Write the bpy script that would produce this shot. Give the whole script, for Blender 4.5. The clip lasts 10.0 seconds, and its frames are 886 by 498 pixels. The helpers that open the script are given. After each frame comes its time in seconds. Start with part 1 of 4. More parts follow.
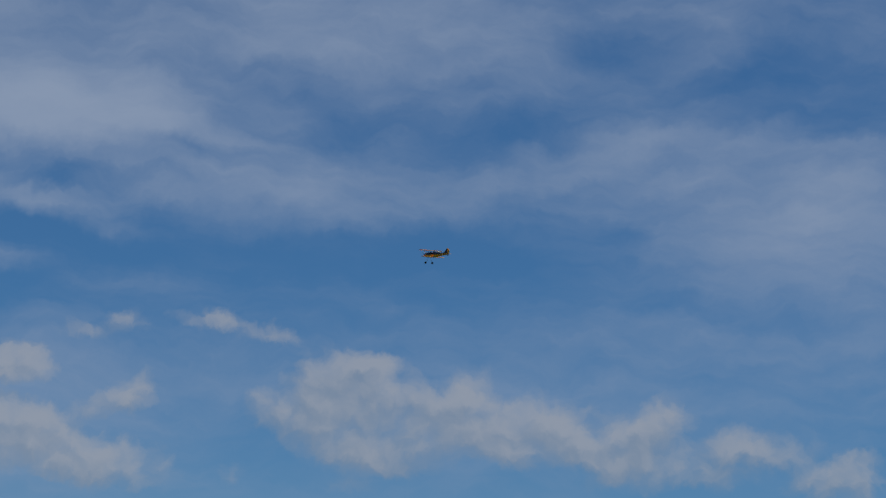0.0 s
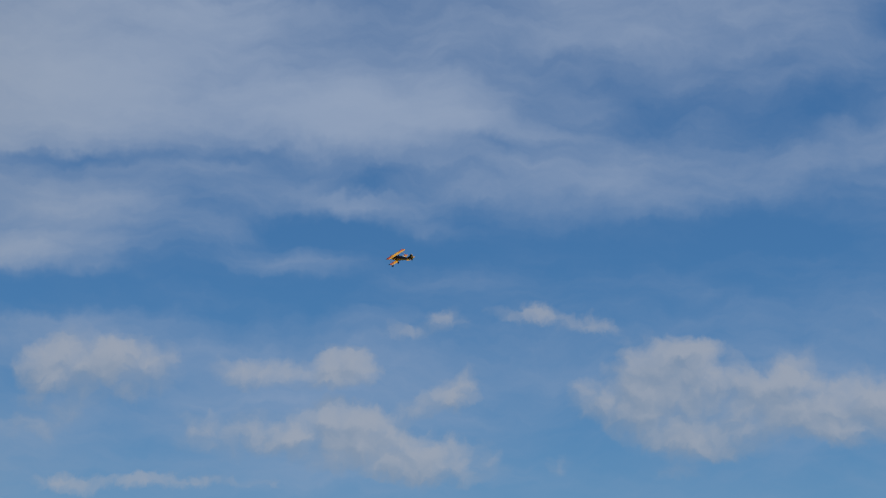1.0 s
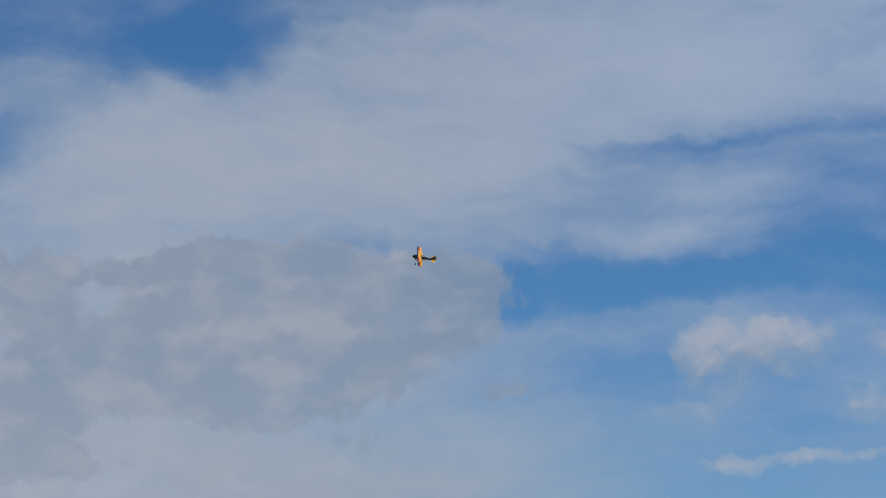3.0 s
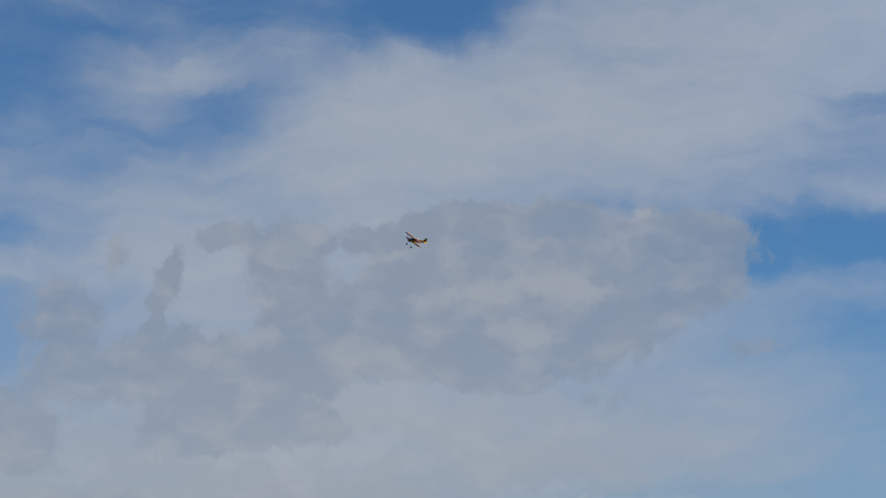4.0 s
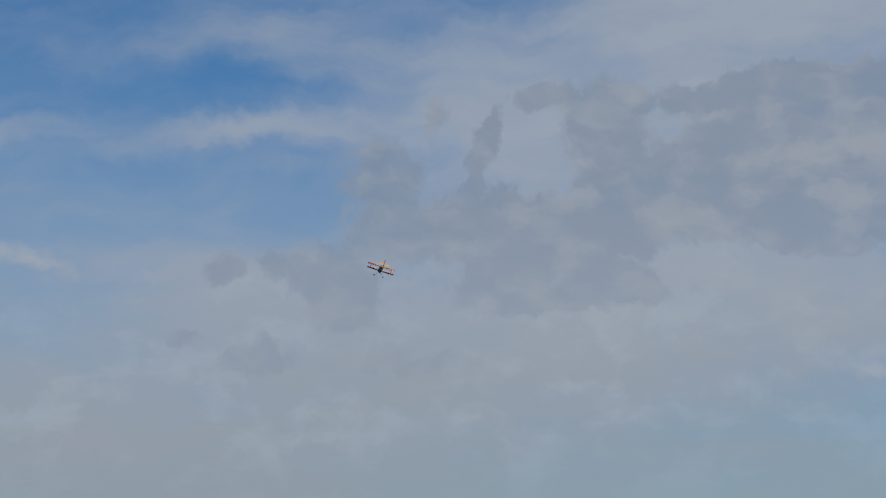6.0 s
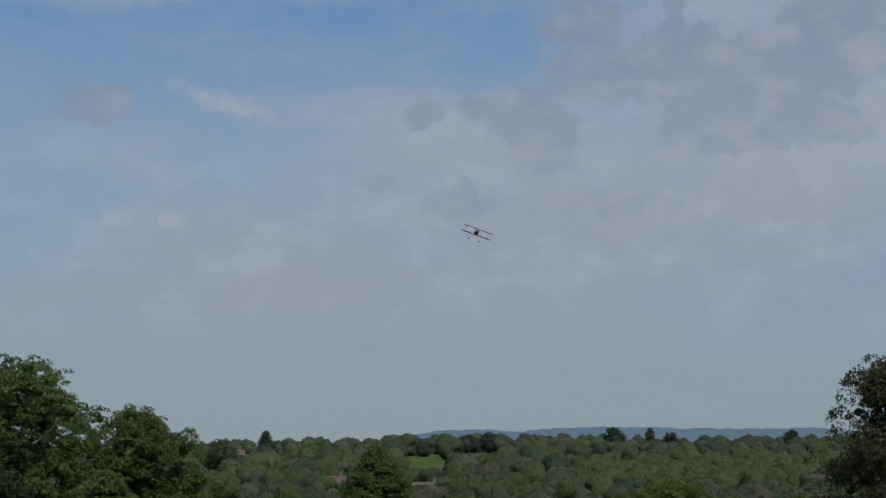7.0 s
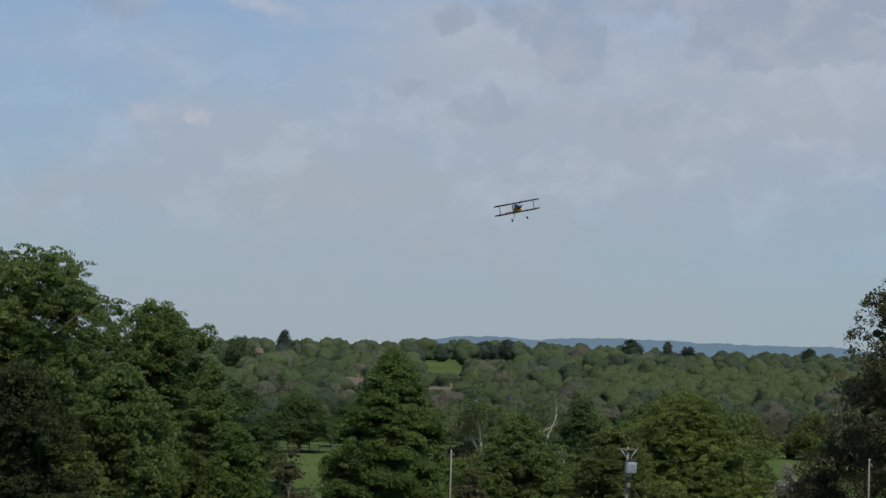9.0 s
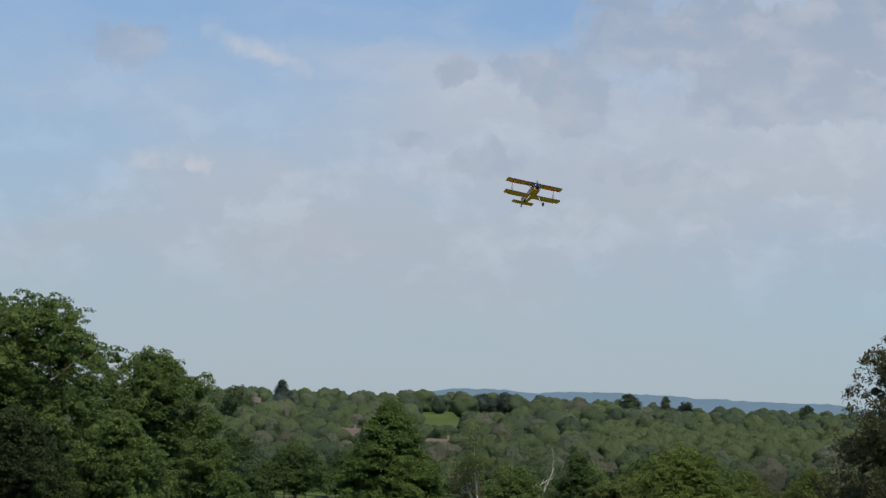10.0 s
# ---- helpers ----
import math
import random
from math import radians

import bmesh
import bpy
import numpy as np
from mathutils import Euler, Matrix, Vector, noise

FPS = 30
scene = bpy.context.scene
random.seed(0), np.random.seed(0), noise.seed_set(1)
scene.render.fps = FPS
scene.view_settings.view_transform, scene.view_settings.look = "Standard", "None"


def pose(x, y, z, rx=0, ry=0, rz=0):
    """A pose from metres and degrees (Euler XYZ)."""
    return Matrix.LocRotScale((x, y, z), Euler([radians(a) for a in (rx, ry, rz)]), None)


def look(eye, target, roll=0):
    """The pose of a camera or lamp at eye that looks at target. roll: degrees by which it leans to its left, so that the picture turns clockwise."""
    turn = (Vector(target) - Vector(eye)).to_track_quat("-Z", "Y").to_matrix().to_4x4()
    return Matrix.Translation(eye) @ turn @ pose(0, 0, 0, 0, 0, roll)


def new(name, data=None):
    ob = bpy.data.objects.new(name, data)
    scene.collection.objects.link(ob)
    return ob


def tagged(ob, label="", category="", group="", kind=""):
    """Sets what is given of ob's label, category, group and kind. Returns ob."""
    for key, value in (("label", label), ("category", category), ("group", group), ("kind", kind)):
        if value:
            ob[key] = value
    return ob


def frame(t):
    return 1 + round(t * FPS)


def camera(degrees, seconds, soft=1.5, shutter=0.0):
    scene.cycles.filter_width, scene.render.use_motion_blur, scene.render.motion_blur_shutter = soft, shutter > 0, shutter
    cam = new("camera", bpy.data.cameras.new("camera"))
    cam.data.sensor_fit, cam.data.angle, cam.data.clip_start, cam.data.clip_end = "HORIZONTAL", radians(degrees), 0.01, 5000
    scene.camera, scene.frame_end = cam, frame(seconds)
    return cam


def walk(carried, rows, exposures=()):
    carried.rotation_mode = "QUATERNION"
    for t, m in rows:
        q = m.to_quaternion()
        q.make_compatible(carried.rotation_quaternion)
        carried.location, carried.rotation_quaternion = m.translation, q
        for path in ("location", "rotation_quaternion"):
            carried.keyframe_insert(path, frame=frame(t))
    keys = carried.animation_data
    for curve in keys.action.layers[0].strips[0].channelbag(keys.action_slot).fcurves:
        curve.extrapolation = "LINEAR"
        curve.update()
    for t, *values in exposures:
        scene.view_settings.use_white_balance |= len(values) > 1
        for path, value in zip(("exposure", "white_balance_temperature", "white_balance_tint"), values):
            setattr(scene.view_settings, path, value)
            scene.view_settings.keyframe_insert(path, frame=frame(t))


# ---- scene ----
# ---------------------------------------------------------------- camera
cam = camera(22.0, 10.0, soft=1.4)
EYE = (0.0, 0.0, 1.7)


def aim(yaw, pitch, roll):
    """A camera at the standing point, turned right by yaw, up by pitch and leaning by roll degrees."""
    return pose(*EYE, 0, 0, -yaw) @ pose(0, 0, 0, 90 + pitch) @ pose(0, 0, 0, 0, 0, roll)


walk(cam, [
    (0.0, aim(44.757, 13.781, 1.801)),
    (0.5, aim(40.87, 12.337, 0.901)),
    (1.0, aim(36.675, 13.407, 0.034)),
    (1.5, aim(32.398, 13.217, -1.081)),
    (2.0, aim(28.295, 13.443, -1.136)),
    (2.5, aim(23.643, 13.084, -1.22)),
    (2.7, aim(22.187, 13.096, -1.485)),
    (3.8, aim(14.965, 12.51, -1.541)),
    (4.0, aim(13.812, 12.289, -1.821)),
    (4.5, aim(11.046, 11.874, -0.575)),
    (5.0, aim(8.235, 11.582, 0.215)),
    (5.2, aim(7.955, 11.297, 0.221)),
    (6.3, aim(3.614, 7.477, -0.262)),
    (6.5, aim(2.035, 6.41, -0.223)),
    (7.0, aim(0.561, 4.989, -0.412)),
    (7.5, aim(-0.145, 4.308, -0.369)),
    (8.0, aim(0.395, 2.881, -0.027)),
    (8.5, aim(0.271, 2.552, 1.076)),
    (9.0, aim(0.0, 2.613, 1.745)),
    (9.5, aim(-0.657, 2.587, 1.872)),
    (10.0, aim(-0.032, 3.914, 2.55)),
], exposures=[(0.0, -1.0, 6280, 10), (1.0, -0.79, 6320, 10), (1.5, -0.73, 6360, 10), (2.5, -0.64, 6320, 10), (4.5, -0.65, 6640, 10), (5.0, -0.65, 6620, 10), (6.5, -0.78, 6480, 10), (7.5, -0.67, 6500, 10), (8.5, -0.5, 6550, 10), (9.0, -0.4, 6580, 11), (9.5, -0.3, 6620, 11), (10.0, -0.2, 6680, 11)])

# ---------------------------------------------------------------- sun and sky
SUN_EL, SUN_AZ = 60.0, 150.0          # degrees; azimuth from +Y towards +X
sun_data = bpy.data.lights.new("sun", "SUN")
sun_data.energy, sun_data.angle, sun_data.color = 5.0, radians(0.6), (1.0, 0.95, 0.87)
sun = new("sun", sun_data)
sun_dir = Vector((math.sin(radians(SUN_AZ)) * math.cos(radians(SUN_EL)), math.cos(radians(SUN_AZ)) * math.cos(radians(SUN_EL)), math.sin(radians(SUN_EL))))
sun.matrix_world = look(sun_dir * 300, (0, 0, 0))

world = bpy.data.worlds.new("sky")
scene.world = world
world.use_nodes = True
WT = world.node_tree
WT.nodes.clear()


def wn(kind, **props):
    n = WT.nodes.new(kind)
    for k, v in props.items():
        if k == "operation":
            n.operation = v
        elif k == "interpolation_type":
            n.interpolation_type = v
        elif k == "vector_type":
            n.vector_type = v
    return n


def plug(sock, value):
    if isinstance(value, (int, float, tuple)):
        sock.default_value = value
    else:
        WT.links.new(value, sock)


def wmath(op, a, b=0.0, c=None):
    n = wn("ShaderNodeMath", operation=op)
    plug(n.inputs[0], a)
    plug(n.inputs[1], b)
    if c is not None:
        plug(n.inputs[2], c)
    return n.outputs[0]


def wsmooth(v, a, b, lo=0.0, hi=1.0):
    n = wn("ShaderNodeMapRange", interpolation_type="SMOOTHSTEP")
    for s, x in zip(n.inputs, (v, a, b, lo, hi)):
        plug(s, x)
    return n.outputs[0]


def wnoise(vec, scale, detail=6.0, rough=0.55, stretch=(1, 1, 1), offset=(0, 0, 0), turn=0.0, colour=False, distort=0.0):
    m = wn("ShaderNodeMapping")
    plug(m.inputs[0], vec)
    m.inputs[1].default_value, m.inputs[2].default_value, m.inputs[3].default_value = offset, (0, 0, radians(turn)), stretch
    n = wn("ShaderNodeTexNoise")
    plug(n.inputs["Vector"], m.outputs[0])
    n.inputs["Scale"].default_value, n.inputs["Detail"].default_value, n.inputs["Roughness"].default_value = scale, detail, rough
    n.inputs["Distortion"].default_value = distort
    return n.outputs["Color" if colour else "Fac"]


def wmix(fac, a, b):
    n = WT.nodes.new("ShaderNodeMix")
    n.data_type = "RGBA"
    plug(n.inputs[0], fac)
    for s, v in ((n.inputs[6], a), (n.inputs[7], b)):
        plug(s, (*v, 1) if isinstance(v, tuple) else v)
    return n.outputs[2]


# direction as azimuth and elevation in degrees
coord = wn("ShaderNodeTexCoord")
sep = wn("ShaderNodeSeparateXYZ")
WT.links.new(coord.outputs["Generated"], sep.inputs[0])
AZ = wmath("MULTIPLY", wmath("ARCTAN2", sep.outputs[0], sep.outputs[1]), 57.29578)
EL = wmath("MULTIPLY", wmath("ARCSINE", sep.outputs[2]), 57.29578)
comb = wn("ShaderNodeCombineXYZ")
plug(comb.inputs[0], AZ)
plug(comb.inputs[1], EL)
PLAIN = comb.outputs[0]


def warped(vec, scale, amount, detail=5.0):
    c = wnoise(vec, scale, detail, 0.6, colour=True)
    s = wn("ShaderNodeVectorMath", operation="SUBTRACT")
    plug(s.inputs[0], c)
    s.inputs[1].default_value = (0.5, 0.5, 0.5)
    m = wn("ShaderNodeVectorMath", operation="MULTIPLY_ADD")
    plug(m.inputs[0], s.outputs[0])
    m.inputs[1].default_value = (amount, amount, 0)
    plug(m.inputs[2], vec)
    return m.outputs[0]


def lobes(vec, rows, total=None):
    """Adds up soft lobes; rows of azimuth, elevation, half-width, half-height, turn and weight."""
    for az, el, wide, high, turn, weight in rows:
        g = WT.nodes.new("ShaderNodeTexGradient")
        g.gradient_type = "SPHERICAL"
        tm = g.texture_mapping
        tm.vector_type, tm.translation, tm.rotation, tm.scale = "TEXTURE", (az, el, 0), (0, 0, radians(turn)), (wide, high, 1)
        WT.links.new(vec, g.inputs[0])
        total = wmath("MULTIPLY_ADD", g.outputs["Fac"], weight, total or 0.0)
    return total


SOFT = warped(PLAIN, 0.3, 2.2)
RAGGED = warped(warped(warped(PLAIN, 0.8, 0.9), 2.6, 0.42), 6.0, 0.08)
# thin high veil, drawn out in streaks
streaks = wnoise(SOFT, 0.22, 7.0, 0.56, (0.45, 1.5, 1), (3.0, 1.0, 0), 8.0)
fine = wnoise(SOFT, 1.0, 6.0, 0.56, (0.45, 1.5, 1), (9.0, 4.0, 0), 10.0)
veil_form = None
veil_form = lobes(SOFT, [
    (36.7, 18.5, 12.07, 3.14, 0, 0.6), (35.4, 16, 4.23, 1.39, 0, 0.5), (45.6, 18.9, 7.03, 2.4, 0, 0.6), (38.3, 16, 5, 0.83, -10, 0.5),
    (49, 16.4, 4.43, 0.83, 15, 0.5), (54.4, 14.7, 4.97, 2.96, 10, 0.6), (51.5, 15.9, 5.76, 1.48, 0, 0.4), (34.2, 14.6, 2.48, 0.52, -12, 0.45),
], veil_form)
veil_form = lobes(SOFT, [
    (36, 14, 2.47, 0.33, -8, 0.35), (43.5, 15.7, 4.99, 1.11, 0, 0.3), (52.3, 19.3, 5.87, 1.11, 0, 0.45), (49.4, 11.6, 7.92, 0.74, 0, 0.25),
    (48, 10.2, 11.63, 2.4, 0, 0.28),
], veil_form)
veil_form = lobes(SOFT, [
    (26.6, 17.3, 6.96, 3.32, 0, 0.8), (35.4, 16.5, 5.2, 1.66, -12, 0.75), (32.5, 14.9, 4.97, 0.83, -8, 0.6), (26.2, 13.3, 3.61, 1.11, 0, 0.4),
    (32.8, 13, 2.27, 0.52, 0, 0.4), (40.6, 14.9, 5.73, 1.02, 0, 0.35), (26.7, 14.4, 3.24, 1.48, 0, 0.45), (31.9, 9.8, 10.5, 2.77, 0, 0.32),
], veil_form)
veil_form = lobes(SOFT, [
    (19.5, 17.3, 9.09, 3.51, 12, 1), (27, 18, 8.15, 2.4, 12, 0.95), (14.4, 15.1, 6.12, 2.77, 0, 1), (20.2, 14.8, 4.59, 2.22, 0, 0.8),
    (32.8, 16.7, 6.94, 1.39, 4, 0.65), (28.3, 14.4, 4.96, 0.7, 0, 0.45), (25.3, 13.3, 3.98, 0.7, 0, 0.4), (29.7, 13.8, 3.99, 0.66, 0, 0.35),
    (24.5, 10.8, 7.9, 0.7, 4, 0.5),
], veil_form)
veil_form = lobes(SOFT, [
    (15.9, 10.9, 5.27, 2.4, 0, 0.8), (15.2, 7.8, 9.69, 2.59, 0, 0.8), (22.3, 8.7, 7.1, 1.66, 0, 0.42),
], veil_form)
veil_form = lobes(SOFT, [
    (18.6, 15.8, 7.1, 4.43, 0, 1), (14.3, 15.2, 5.17, 2.59, 0, 0.9), (12, 14.3, 6.1, 2.4, 0, 0.9), (8.4, 13.2, 5.88, 2.03, 0, 0.8),
    (7.2, 17.3, 1.84, 1.11, 0, 0.5), (9.9, 17.1, 3.87, 1.11, 0, 0.5), (6, 16.6, 2.31, 1.29, 0, 0.45), (3.3, 13.8, 6.09, 1.02, 0, 0.4),
    (1.2, 11.8, 3.96, 0.41, 0, 0.5), (7.2, 11.3, 2.83, 2.77, 0, 1.1), (12.7, 12, 4.15, 2.03, 0, 0.9), (9.8, 9.3, 7.49, 2.22, 0, 0.7),
], veil_form)
veil_form = lobes(SOFT, [
    (9.8, 6.8, 11.9, 2.4, 0, 0.9), (2, 7.1, 5.02, 1.66, 0, 0.5), (15.5, 7.3, 9.68, 1.48, 0, 0.7), (20.5, 9.1, 4.3, 2.4, 0, 0.9),
    (21.1, 6.9, 5.58, 2.03, 0, 0.6), (1.1, 14.5, 4.96, 1.11, 5, 0.4), (3.3, 15.7, 4.99, 1.29, 0, 0.3), (4.8, 12.2, 2.46, 0.74, 0, 0.5),
    (1.2, 11.8, 3.4, 1.11, 0, 0.35),
], veil_form)
veil_form = lobes(SOFT, [
    (8, 11.2, 9.79, 3.88, 0, 0.7), (8.7, 7.6, 8.76, 2.96, 0, 0.8), (2.3, 7, 5.95, 2.03, 0, 0.85), (5.1, 4.8, 13.35, 2.4, 0, 0.65),
    (-0.6, 4.2, 9.63, 2.77, 0, 0.6), (-4.8, 5.8, 4.83, 1.48, -5, 0.4), (-6.3, 11.7, 6.04, 0.44, 8, 0.5), (-0.6, 11.8, 6.04, 0.48, 4, 0.4),
    (-1.3, 8.6, 4.86, 0.66, 0, 0.5),
], veil_form)
veil_form = lobes(SOFT, [
    (0.1, 7.5, 5.96, 2.22, 0, 0.6), (7.2, 6.2, 7.8, 2.96, 0, 0.6), (3, 4.3, 11.48, 2.4, 0, 0.5), (-5.5, 3.7, 6.66, 1.48, 0, 0.5),
    (-9.1, 7.4, 4.84, 1.29, 0, 0.55), (-7.7, 5.7, 4.83, 1.48, 0, 0.45), (-10, 3.8, 4.44, 1.11, 0, 0.45),
], veil_form)
holes = None
holes = lobes(SOFT, [
    (42.2, 16.7, 1.6, 0.68, 0, 0.3), (49.8, 19, 2.16, 0.85, 0, 0.7), (53.3, 18.7, 1.8, 1.02, 0, 0.6), (55.2, 17, 2.32, 0.61, 0, 0.6),
    (36.6, 15.2, 2.47, 0.51, 0, 0.6), (39.4, 13.6, 9.12, 0.94, 0, 0.7), (46.4, 14, 5.27, 1.02, 0, 0.5),
], holes)
holes = lobes(SOFT, [
    (42.1, 16.7, 1.33, 1.02, 0, 0.15), (38.4, 15.8, 2.66, 0.41, 0, 0.5), (36.2, 15.2, 1.77, 0.2, 0, 0.6), (26.1, 15.7, 3.54, 0.26, 0, 0.45),
    (44.9, 13.9, 3.69, 0.85, 0, 0.5), (32.6, 12.2, 5.58, 0.85, 0, 0.6),
], holes)
holes = lobes(SOFT, [
    (14.6, 18.3, 2.33, 1.36, 0, 1.3), (25.7, 15.5, 2.3, 0.51, 0, 0.5), (30.5, 15.7, 4.07, 0.38, 0, 0.45), (33.8, 14, 2.28, 0.61, 0, 0.9),
    (34.5, 15, 1.59, 0.22, 0, 0.7), (25.3, 12, 4.53, 0.77, 0, 1.2), (31.8, 12, 4.53, 1.36, 0, 0.9), (14.4, 17.2, 1.07, 0.68, 0, 0.4),
], holes)
holes = lobes(SOFT, [
    (14.3, 17.8, 1.79, 0.58, 0, 0.9), (9.1, 15.9, 2.48, 0.68, 5, 0.5), (6.6, 17.4, 0.89, 0.68, 0, 0.4), (0.8, 16.6, 3.73, 2.22, 0, 0.12),
    (0.3, 13.1, 1.58, 1.19, 0, 0.9), (2, 10.1, 2.08, 1.36, 0, 0.5), (21.8, 11.7, 0.78, 1.02, 0, 1.2), (20.4, 6.9, 2.75, 0.61, 0, 0.25),
], holes)
holes = lobes(SOFT, [
    (-0.6, 11.1, 4.52, 0.44, 5, 0.7), (-8.2, 6.2, 1.54, 1.36, 0, 0.6), (-7, 9.7, 2.25, 0.68, 0, 0.4), (11.8, 4, 2.22, 0.38, 0, 0.4),
], holes)
holes = lobes(SOFT, [
    (-10.3, 6, 2.91, 2.05, 0, 0.9), (-10.7, 7.8, 3.1, 1.19, 0, 0.6),
], holes)
grain = wmath("MULTIPLY_ADD", fine, 0.4, streaks)
outside = wmath("MULTIPLY", wsmooth(EL, 20.0, 30.0), wsmooth(streaks, 0.4, 0.75, 0.0, 0.8))
cover = wmath("SUBTRACT", 1.0, wmath("POWER", 0.36, wmath("MULTIPLY", veil_form, 1.15)))
cover = wmath("SUBTRACT", cover, wmath("MULTIPLY", wmath("SUBTRACT", 1.0, wmath("POWER", 0.36, holes)), 0.62))
level = wmath("MULTIPLY_ADD", wmath("SUBTRACT", grain, 0.7), 1.35, cover)
veil = wmath("MAXIMUM", wsmooth(level, -0.3, 1.15, 0.03, 0.97), outside)
thin = wmath("MULTIPLY", wsmooth(AZ, 30.0, -6.0, 0.0, 0.42), wsmooth(EL, 14.0, 8.0))
veil = wmath("SUBTRACT", 1.0, wmath("MULTIPLY", wmath("SUBTRACT", 1.0, veil), wmath("SUBTRACT", 1.0, thin)))
haze = wmath("MULTIPLY", wsmooth(EL, 11.5, 0.0, 0.0, 0.68), wsmooth(AZ, 14.0, 40.0, 1.0, 0.55))
veil = wmath("SUBTRACT", 1.0, wmath("MULTIPLY", wmath("SUBTRACT", 1.0, veil), wmath("SUBTRACT", 1.0, haze)))
veil_colour = wmix(wsmooth(AZ, 17.0, 33.0), wmix(wsmooth(EL, 1.0, 12.0), (4.7, 5.27, 6.1), (5.4, 6.2, 7.45)), (5.05, 6.25, 8.4))
patches = wnoise(RAGGED, 0.55, 7.0, 0.6, (0.8, 1.3, 1), (4.0, 8.0, 0))
veil_colour = wmix(wmath("MULTIPLY", wsmooth(patches, 0.46, 0.66, 0.0, 0.75), wmath("MULTIPLY", wsmooth(AZ, 28.0, 14.0), wsmooth(EL, 1.5, 5.0))), veil_colour, (5.75, 6.45, 7.5))

# grey broken layer
mottle = wnoise(RAGGED, 1.15, 8.0, 0.6, (1.35, 0.85, 1), (2.0, 7.0, 0), -14.0)
bank_form = None
bank_form = lobes(RAGGED, [
    (17.1, 12, 6.08, 1.82, 0, 1), (15, 12.9, 3.35, 0.77, 0, 1), (20.4, 12, 1.57, 1.25, 0, 1), (13.9, 11.4, 2.94, 2.3, 0, 1),
    (15.1, 9.5, 3.31, 1.15, 0, 0.8), (19.1, 10.9, 3.12, 1.15, 0, 0.7), (18.5, 9.7, 1.75, 0.96, 0, 0.6), (21.6, 9.5, 2.33, 0.61, 0, 0.4),
    (17.8, 8.3, 1.55, 0.77, 0, 0.4),
], bank_form)
bank_form = lobes(RAGGED, [
    (9.8, 11.8, 1.57, 1.82, 0, 1), (8.1, 12.7, 1.08, 0.54, 0, 0.9), (6.7, 11.4, 0.47, 1.63, -18, 1), (5.5, 12.3, 0.47, 0.96, -10, 0.6),
    (4.1, 10.7, 1.76, 1.73, 0, 0.6), (8.5, 9.1, 3.11, 1.73, 0, 1), (6.2, 9.4, 2.92, 1.25, 0, 0.8), (8.9, 7.9, 3.68, 0.86, 0, 1),
    (3.8, 8.9, 2.33, 1.15, 0, 0.5),
], bank_form)
bank_form = lobes(RAGGED, [
    (3.4, 7.6, 1.55, 0.96, 0, 0.7), (11.5, 10.2, 2.92, 1.63, 0, 1), (15.9, 10.5, 2.93, 1.34, 0, 0.8), (11.6, 12.7, 0.59, 0.58, 0, 0.8),
    (10.4, 12.6, 0.98, 0.42, 0, 0.8), (1.3, 8.7, 2.13, 0.77, 0, 0.35), (15.3, 9.1, 2.91, 0.54, 0, 0.7), (4.8, 6.1, 2.89, 0.67, 0, 0.35),
    (0.8, 6.1, 1.54, 0.77, 0, 0.45),
], bank_form)
bank_form = lobes(RAGGED, [
    (-8.2, 8.6, 1.84, 0.81, 0, 0.8), (-1.2, 6.6, 1.16, 0.38, 0, 0.22), (0.8, 6.2, 2.32, 0.54, 0, 0.14), (1.8, 8.2, 1.16, 0.77, 0, 0.4),
    (0.1, 8.3, 0.7, 0.54, 0, 0.4), (3.7, 6.1, 1.74, 0.54, 0, 0.12),
], bank_form)
bank_form = lobes(RAGGED, [
    (-1, 6.7, 1.2, 0.31, 0, 0.4), (1, 6.2, 1.16, 0.54, 0, 0.22), (2.7, 7.7, 1.06, 1.34, 0, 0.35), (6.9, 7.7, 2.52, 1.05, 0, 0.4),
    (6.9, 6.2, 1.35, 0.61, 0, 0.25), (5.1, 6.3, 1.16, 0.54, 0, 0.2), (0.1, 8.3, 0.7, 0.54, 0, 0.35),
], bank_form)
# patches of the grey layer coloured paler, as sunlit
lit_form = None
lit_form = lobes(RAGGED, [
    (15.6, 10.8, 3.04, 1.07, 0, 1), (15.8, 10.1, 1.3, 0.38, 0, 1), (18.8, 12.9, 1.31, 0.64, 0, 1), (16.6, 11.5, 2.61, 0.85, 0, 0.6),
], lit_form)
lit_form = lobes(RAGGED, [
    (9.5, 10.2, 2.17, 0.64, 0, 0.8), (12.7, 9.3, 1.94, 0.85, 0, 0.8), (18.7, 12.9, 1.31, 0.64, 0, 1), (4.8, 7.4, 3.22, 0.64, 0, 0.7),
], lit_form)
bank = wsmooth(wmath("MULTIPLY_ADD", wmath("SUBTRACT", mottle, 0.5), 1.0, wmath("MINIMUM", bank_form, 0.8)), 0.17, 0.47, 0.0, 0.76)
bank = wmath("MULTIPLY", bank, wmath("MULTIPLY", wsmooth(bank_form, 0.0, 0.18), wsmooth(EL, 5.5, 11.0, 0.45, 1.0)))
tone = wmath("MULTIPLY_ADD", wmath("MINIMUM", lit_form, 0.8), 0.18, wnoise(RAGGED, 0.75, 5.0, 0.5, (0.9, 1.6, 1), (5.0, 2.6, 0)))
bank_colour = wmix(wsmooth(tone, 0.4, 0.78), (3.5, 4.42, 5.85), (5.15, 5.65, 6.5))

